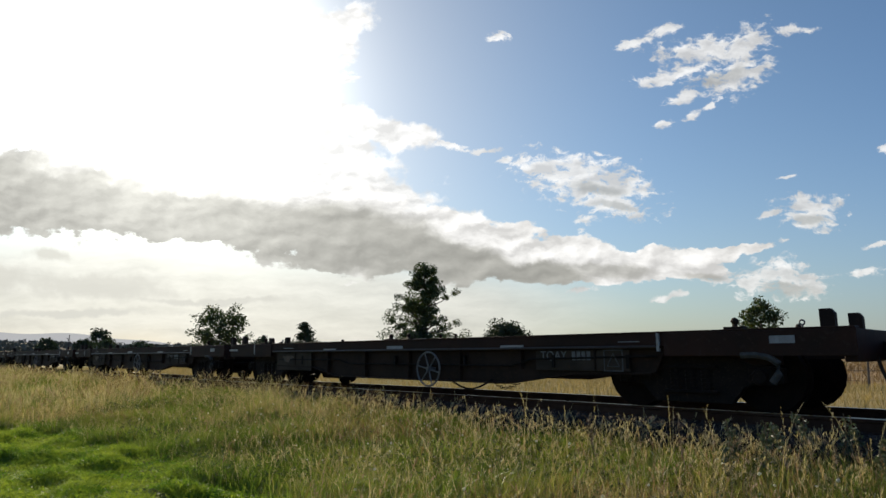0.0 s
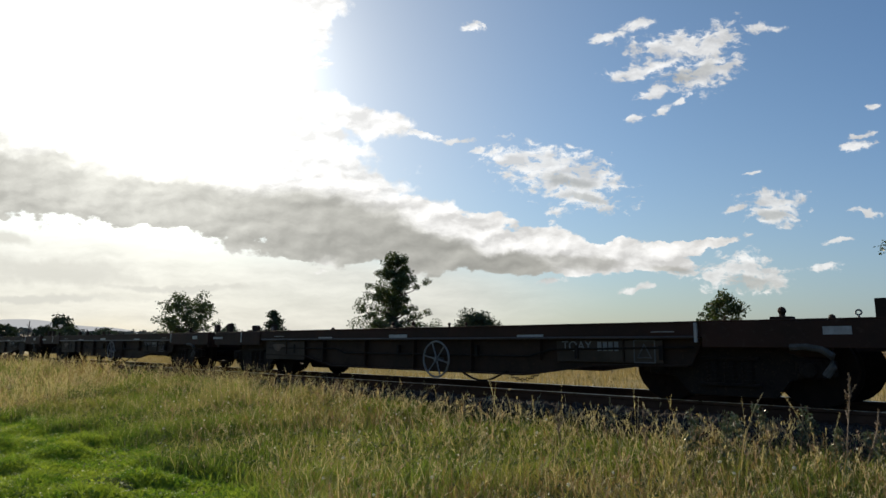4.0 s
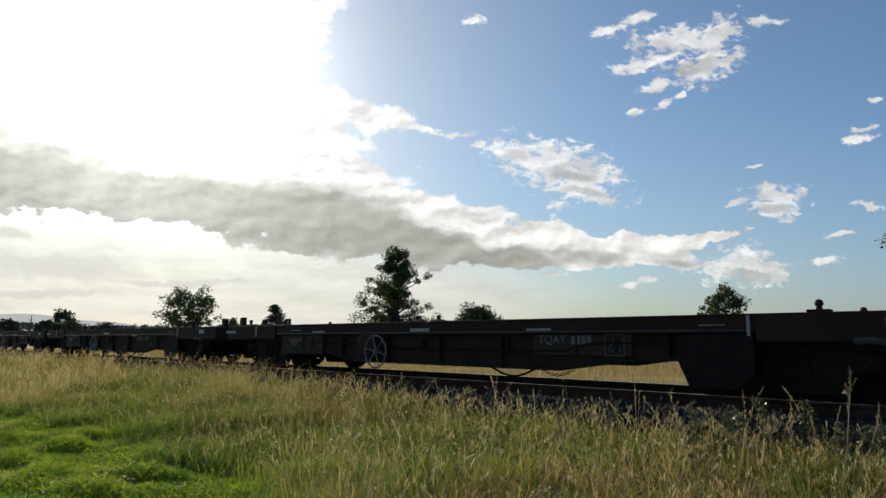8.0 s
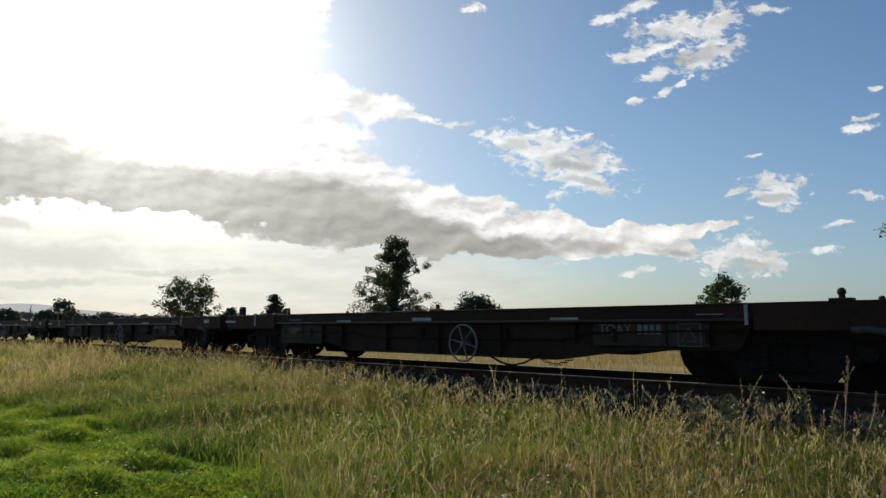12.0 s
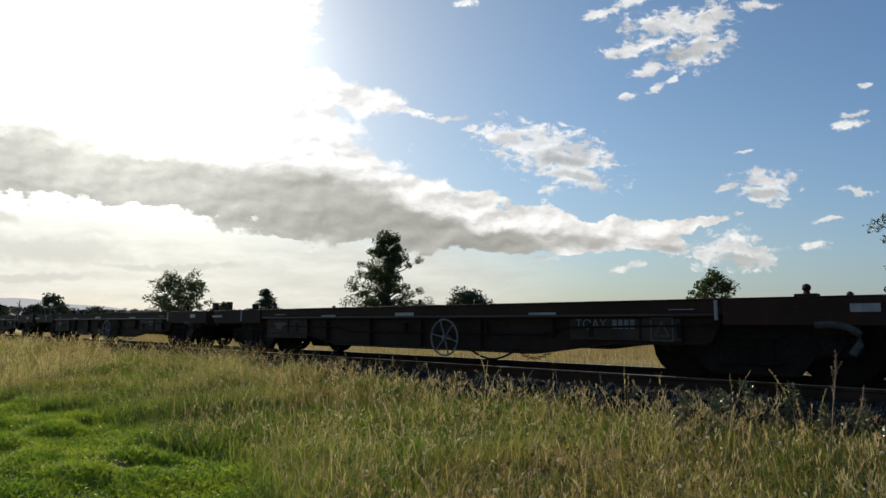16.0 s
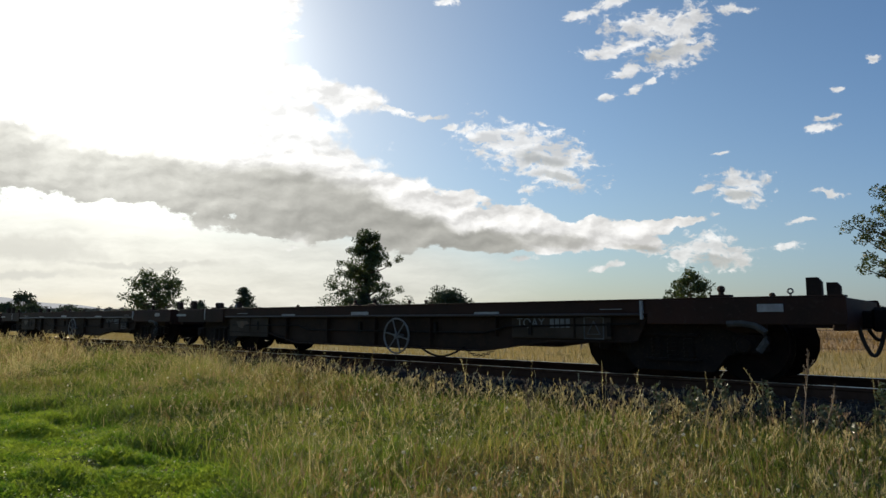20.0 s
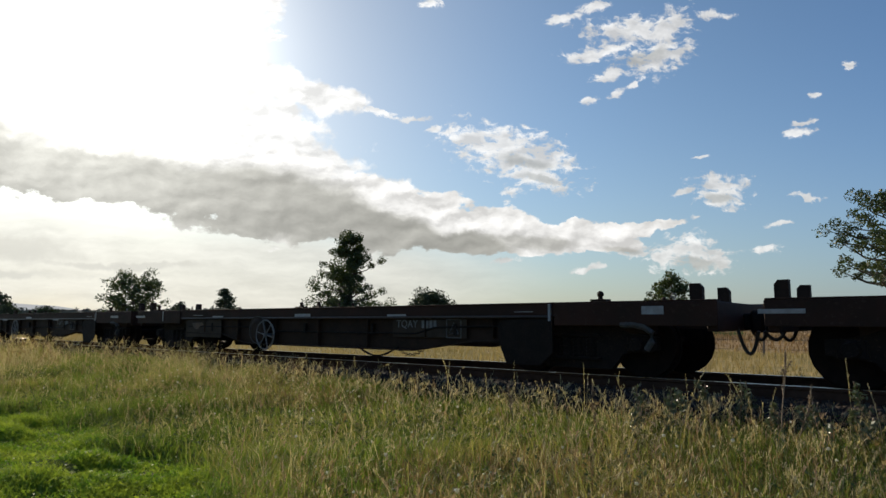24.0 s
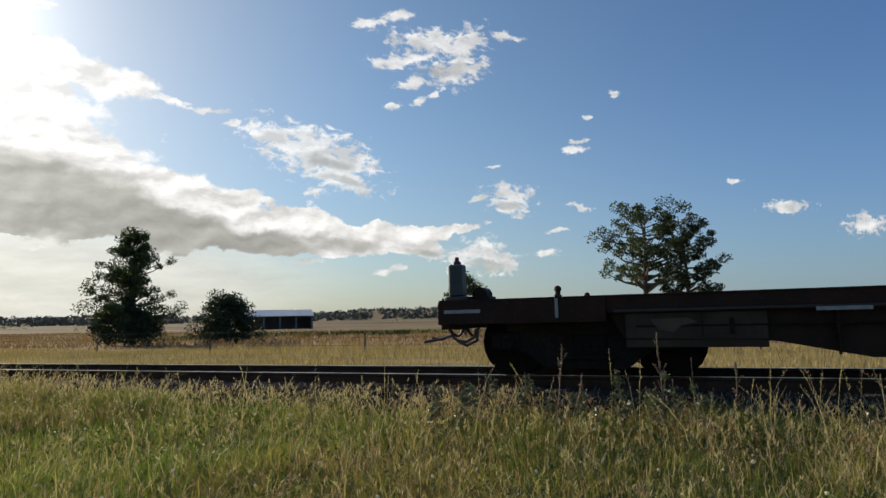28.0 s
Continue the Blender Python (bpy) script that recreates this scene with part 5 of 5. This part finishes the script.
    for mat, label, sd, off in heads:
        rr = np.random.default_rng(sd)
        for n, x0, x1, w, fat in ((4600 if mat == "dry" else 1500, -16, 3.5, 0.0026, 1.0), (2200 if mat == "dry" else 700, -45, -16, 0.006, 1.8)):
            x, y = scatter(rr, n, x0, x1, 2.4, 7.2)
            keep = (y > lawn_edge(x) + 0.2) & (rr.uniform(size=len(x)) < 0.10 + 0.7 * patch(x + 9 + off, y + off, 1.3) ** 2 + 0.35 * (y > 5.3) + 0.3 * (x > -3.2))
            x, y = x[keep], y[keep]
            m = len(x)
            tall = np.where((y > 5.6) & (x > -7), 0.72, 1.0) * (1 + 0.3 * np.clip((-x - 6) / 5, 0, 1))
            v, fs = seed_stalks(rr, x, y, ground_z(x, y) - 0.01, rr.uniform(0.20, 0.58, m) * tall, np.full(m, w), rr.uniform(0.1, 0.9, m), fat * (1.15 if mat != "dry" else 1.0))
            arrays_object("seed_stalks", v, fs, mat, label, "grass")
    # tall dry weeds at the foot of the ballast
    n = 96
    x, y = np.concatenate([r.normal(1.25, 0.5, 44), r.uniform(-5.5, 0.6, 52)]), r.uniform(5.3, 6.9, n)
    v, fs = seed_stalks(r, x, y, ground_z(x, y) - 0.01, r.uniform(0.35, 0.85, n), r.uniform(0.004, 0.008, n), r.uniform(0.05, 0.6, n), 0.95)
    arrays_object("tall_weeds", v, fs, "dry", "tall pale weeds at the foot of the ballast", "weed")
    # drooping seed grass on the ballast foot
    n = 420
    x, y = r.uniform(-11, -1.8, n), r.uniform(6.2, 7.15, n)
    v, fs = seed_stalks(r, x, y, ground_z(x, y) - 0.01, r.uniform(0.24, 0.52, n), r.uniform(0.003, 0.006, n), r.uniform(0.2, 1.0, n), 1.25)
    arrays_object("seed_stalks", v, fs, "dry", "drooping pale seed grass on the ballast foot", "grass")
    # dark leaves added to stand for a shaded hollow sunk in the turf
    n = 1100
    a, d = r.uniform(0, 6.28, n), np.sqrt(r.uniform(0, 1, n))
    x, y = -6.80 + 0.34 * d * np.cos(a), 2.40 + 0.24 * d * np.sin(a)
    q, f = leaf_cloud(r, np.stack([x, y, ground_z(x, y) + r.uniform(0.0, 1.0, n) * (0.02 + 0.09 * (1 - d * d))], -1), np.full(n, 0.02), 1, 0.024)
    arrays_object("hollow_leaves", q, [f], "weed", "dark leaves added for a shaded hollow low in the turf", "weed")
    # broad-leaved weeds low in the grass
    n = 26000
    x, y = scatter(r, n, -16, 3.5, 1.8, 7.0)
    keep = (y > lawn_edge(x)) & (r.uniform(size=len(x)) < np.clip(2 * patch(x + 2, y + 4, 1.6) - 0.6, 0.05, 1))
    x, y = x[keep], y[keep]
    z = ground_z(x, y) + r.uniform(0.03, 0.22, len(x))
    q, f = leaf_cloud(r, np.stack([x, y, z], -1), np.full(len(x), 0.03), 2, 0.018)
    arrays_object("leafy_weeds", q, [f], "weed", "small broad-leaved weeds among the grass", "weed")
    # short turf
    x, y = scatter(r, 190000, -17, -4.0, 0.4, 4.2)
    keep = y < lawn_edge(x) + r.normal(0, 0.12, len(x))
    x, y = x[keep], y[keep]
    m = len(x)
    lump = np.clip(patch(x, y, 3.1) * patch(x + 3, y + 1, 6.0) * 2.5, 0.22, 1.6)
    hole = np.exp(-(((x + 6.88) / 0.42) ** 2 + ((y - 2.42) / 0.24) ** 2))
    v, q, t = blades(r, x, y, ground_z(x, y) - 0.005, r.uniform(0.05, 0.16, m) * lump * (1 - 0.6 * hole), r.uniform(0.006, 0.018, m), r.uniform(0.2, 1.2, m))
    arrays_object("turf", v, [q, t], "lawn", "short bright green clover turf", "turf")
    x, y = scatter(r, 60000, -15.5, -4.0, 0.4, 4.2)
    lump = np.clip(patch(x, y, 3.1) * patch(x + 3, y + 1, 6.0) * 2.5, 0.22, 1.6)
    hole = np.exp(-(((x + 6.88) / 0.44) ** 2 + ((y - 2.42) / 0.26) ** 2))
    keep = (y < lawn_edge(x)) & (r.uniform(size=len(x)) < (0.15 + 0.85 * patch(x + 6, y, 2.3)) * (1 - hole))
    x, y, lump = x[keep], y[keep], lump[keep]
    z = ground_z(x, y) + 0.09 * lump + r.uniform(-0.03, 0.02, len(x))
    q, f = leaf_cloud(r, np.stack([x, y, z], -1), np.full(len(x), 0.02), 2, 0.014)
    arrays_object("clover_leaves", q, [f], "lawn", "small round clover leaves in the turf", "clover")
    # paddock tufts beyond the track
    for n, x0, x1, y0, y1, hr, wr in ((60000, -75, 12, 11.4, 30, (0.12, 0.38), (0.012, 0.03)), (40000, -150, 20, 30, 90, (0.2, 0.5), (0.04, 0.09))):
        x, y = scatter(r, n, x0, x1, y0, y1)
        m = len(x)
        v, q, t = blades(r, x, y, ground_z(x, y) - 0.01, r.uniform(*hr, m) * (0.5 + 0.9 * patch(x, y, 0.3)), r.uniform(*wr, m), r.uniform(0.1, 0.7, m))
        arrays_object("paddock_grass", v, [q, t], "straw_field" if y1 < 40 else "rufous_field", "dry golden paddock grass" if y1 < 40 else "brown seeding paddock grass", "grass")
    # a low dark line of scrub across the paddock, and scattered far bushes
    cs, rs = [], []
    for az, d, h in [(a, 74 + 4 * math.sin(a), 0.35) for a in np.arange(-40, -25, 0.22)] + [(r.uniform(-64, -46), r.uniform(170, 290), 1.6) for k in range(26)] + [(r.uniform(-27, -14), r.uniform(200, 300), 1.6) for k in range(16)]:
        if r.uniform() < 0.25:
            continue
        x, y, z = far_point(az, d)
        for k in range(3):
            cs.append((x + r.normal(0, h * 0.7), y + r.normal(0, h * 0.7), z + h * r.uniform(0.2, 1.1)))
            rs.append(h * r.uniform(0.5, 1.0))
    q, f = leaf_cloud(r, cs, rs, 26, 0.16)
    arrays_object("paddock_scrub", q, [f], "weed", "low dark scrub scattered over the paddocks", "scrub")
    # rough grass behind and beside the viewpoint
    x, y = r.uniform(-30, 14, 60000), r.uniform(-12, 7, 60000)
    keep = ~in_view(x, y) & (np.hypot(x, y) > 0.5)
    x, y = x[keep], y[keep]
    m = len(x)
    v, q, t = blades(r, x, y, ground_z(x, y) - 0.01, r.uniform(0.08, 0.3, m), r.uniform(0.008, 0.016, m), r.uniform(0.1, 0.8, m))
    arrays_object("verge_grass", v, [q, t], "grass", "rough green verge grass", "grass")
    # white seed puffs
    base, fa = icosa()
    x, y = scatter(r, 240, -12, 2, 2.8, 6.0)
    keep = (y > lawn_edge(x) + 0.1) & (r.uniform(size=len(x)) < 0.55)
    x, y = x[keep], y[keep]
    m = len(x)
    c = np.stack([x, y, ground_z(x, y) + r.uniform(0.18, 0.4, m)], -1)
    v = (base[None] * r.uniform(0.008, 0.017, m)[:, None, None] * (1 + r.normal(0, 0.15, (m, len(base), 1))) + c[:, None]).reshape(-1, 3)
    f = (fa[None] + (np.arange(m) * len(base))[:, None, None]).reshape(-1, 3)
    arrays_object("seed_puffs", v, [f], "puff", "small round white seed heads", "seed head")


build_grass()
build_drain()


def leafy_weed(x, y, h, seed, kind):
    """One upright weed: a stem with side shoots, and many small leaves or seed clusters along them."""
    r = np.random.default_rng(seed)
    z = float(ground_z(x, y)) - 0.02
    label = "tall red-brown seeding dock stalk beside the ballast" if kind == "dock" else "leafy silver-green weed at the foot of the ballast"
    w = empty("dock_weed" if kind == "dock" else "leafy_weed", pose(x, y, z), label, "weed")
    bm = bmesh.new()
    lean = Vector((r.normal(0, 0.10), r.normal(0, 0.08), 1.0))
    stem = [lean * (h * k) + Vector((0.03 * math.sin(4 * k + seed), 0, 0)) for k in np.linspace(0, 1, 6)]
    tube(bm, [p[:] for p in stem], 0.0055, 5)
    ends = []
    for k in range(9 if kind == "dock" else 12):
        t = r.uniform(0.35 if kind == "dock" else 0.15, 0.92)
        i = min(int(t * 5), 4)
        p = stem[i].lerp(stem[i + 1], t * 5 - i)
        a = r.uniform(0, 6.28)
        ln = h * r.uniform(0.08, 0.2) * (1.3 - t)
        q = p + Vector((math.cos(a) * ln * 0.6, math.sin(a) * ln * 0.6, ln))
        tube(bm, [p[:], p.lerp(q, 0.5)[:], q[:]], 0.003, 4)
        ends += [p.lerp(q, s)[:] for s in (0.35, 0.7, 1.0)]
    part("stem", bm, "stem", w, "thin branching stem")
    if kind == "dock":
        ends += [stem[4].lerp(stem[5], s)[:] for s in (0, 0.25, 0.5, 0.75, 1.0)]
        q, f = leaf_cloud(r, ends, np.full(len(ends), 0.014), 9, 0.007)
        crown = arrays_object("seed_head", q, [f], "stem", "crisp brown seed clusters", "", "stuff")
    else:
        q, f = leaf_cloud(r, ends, np.full(len(ends), 0.04), 4, 0.019)
        crown = arrays_object("foliage", q, [f], "silver", "narrow silvery leaves", "", "stuff")
    crown.parent = w


rw = np.random.default_rng(404)
for az, d, h, kind in ((-11.5, 6.35, 0.88, "dock"), (-3.4, 6.5, 0.95, "dock"), (-10.6, 6.3, 0.6, "dock"), (2.0, 6.3, 0.7, "dock"), (-26.0, 6.6, 0.62, "dock"), (-33.0, 7.0, 0.6, "dock")):
    leafy_weed(d * math.sin(radians(az)), d * math.cos(radians(az)), h, int(rw.integers(1, 9999)), kind)
for k in range(30):
    x = rw.uniform(-2.6, 0.2) if k < 20 else rw.uniform(-5.5, 2.2)
    leafy_weed(x, rw.uniform(5.9, 6.75), rw.uniform(0.34, 0.62), int(rw.integers(1, 9999)), "leafy")

motions()
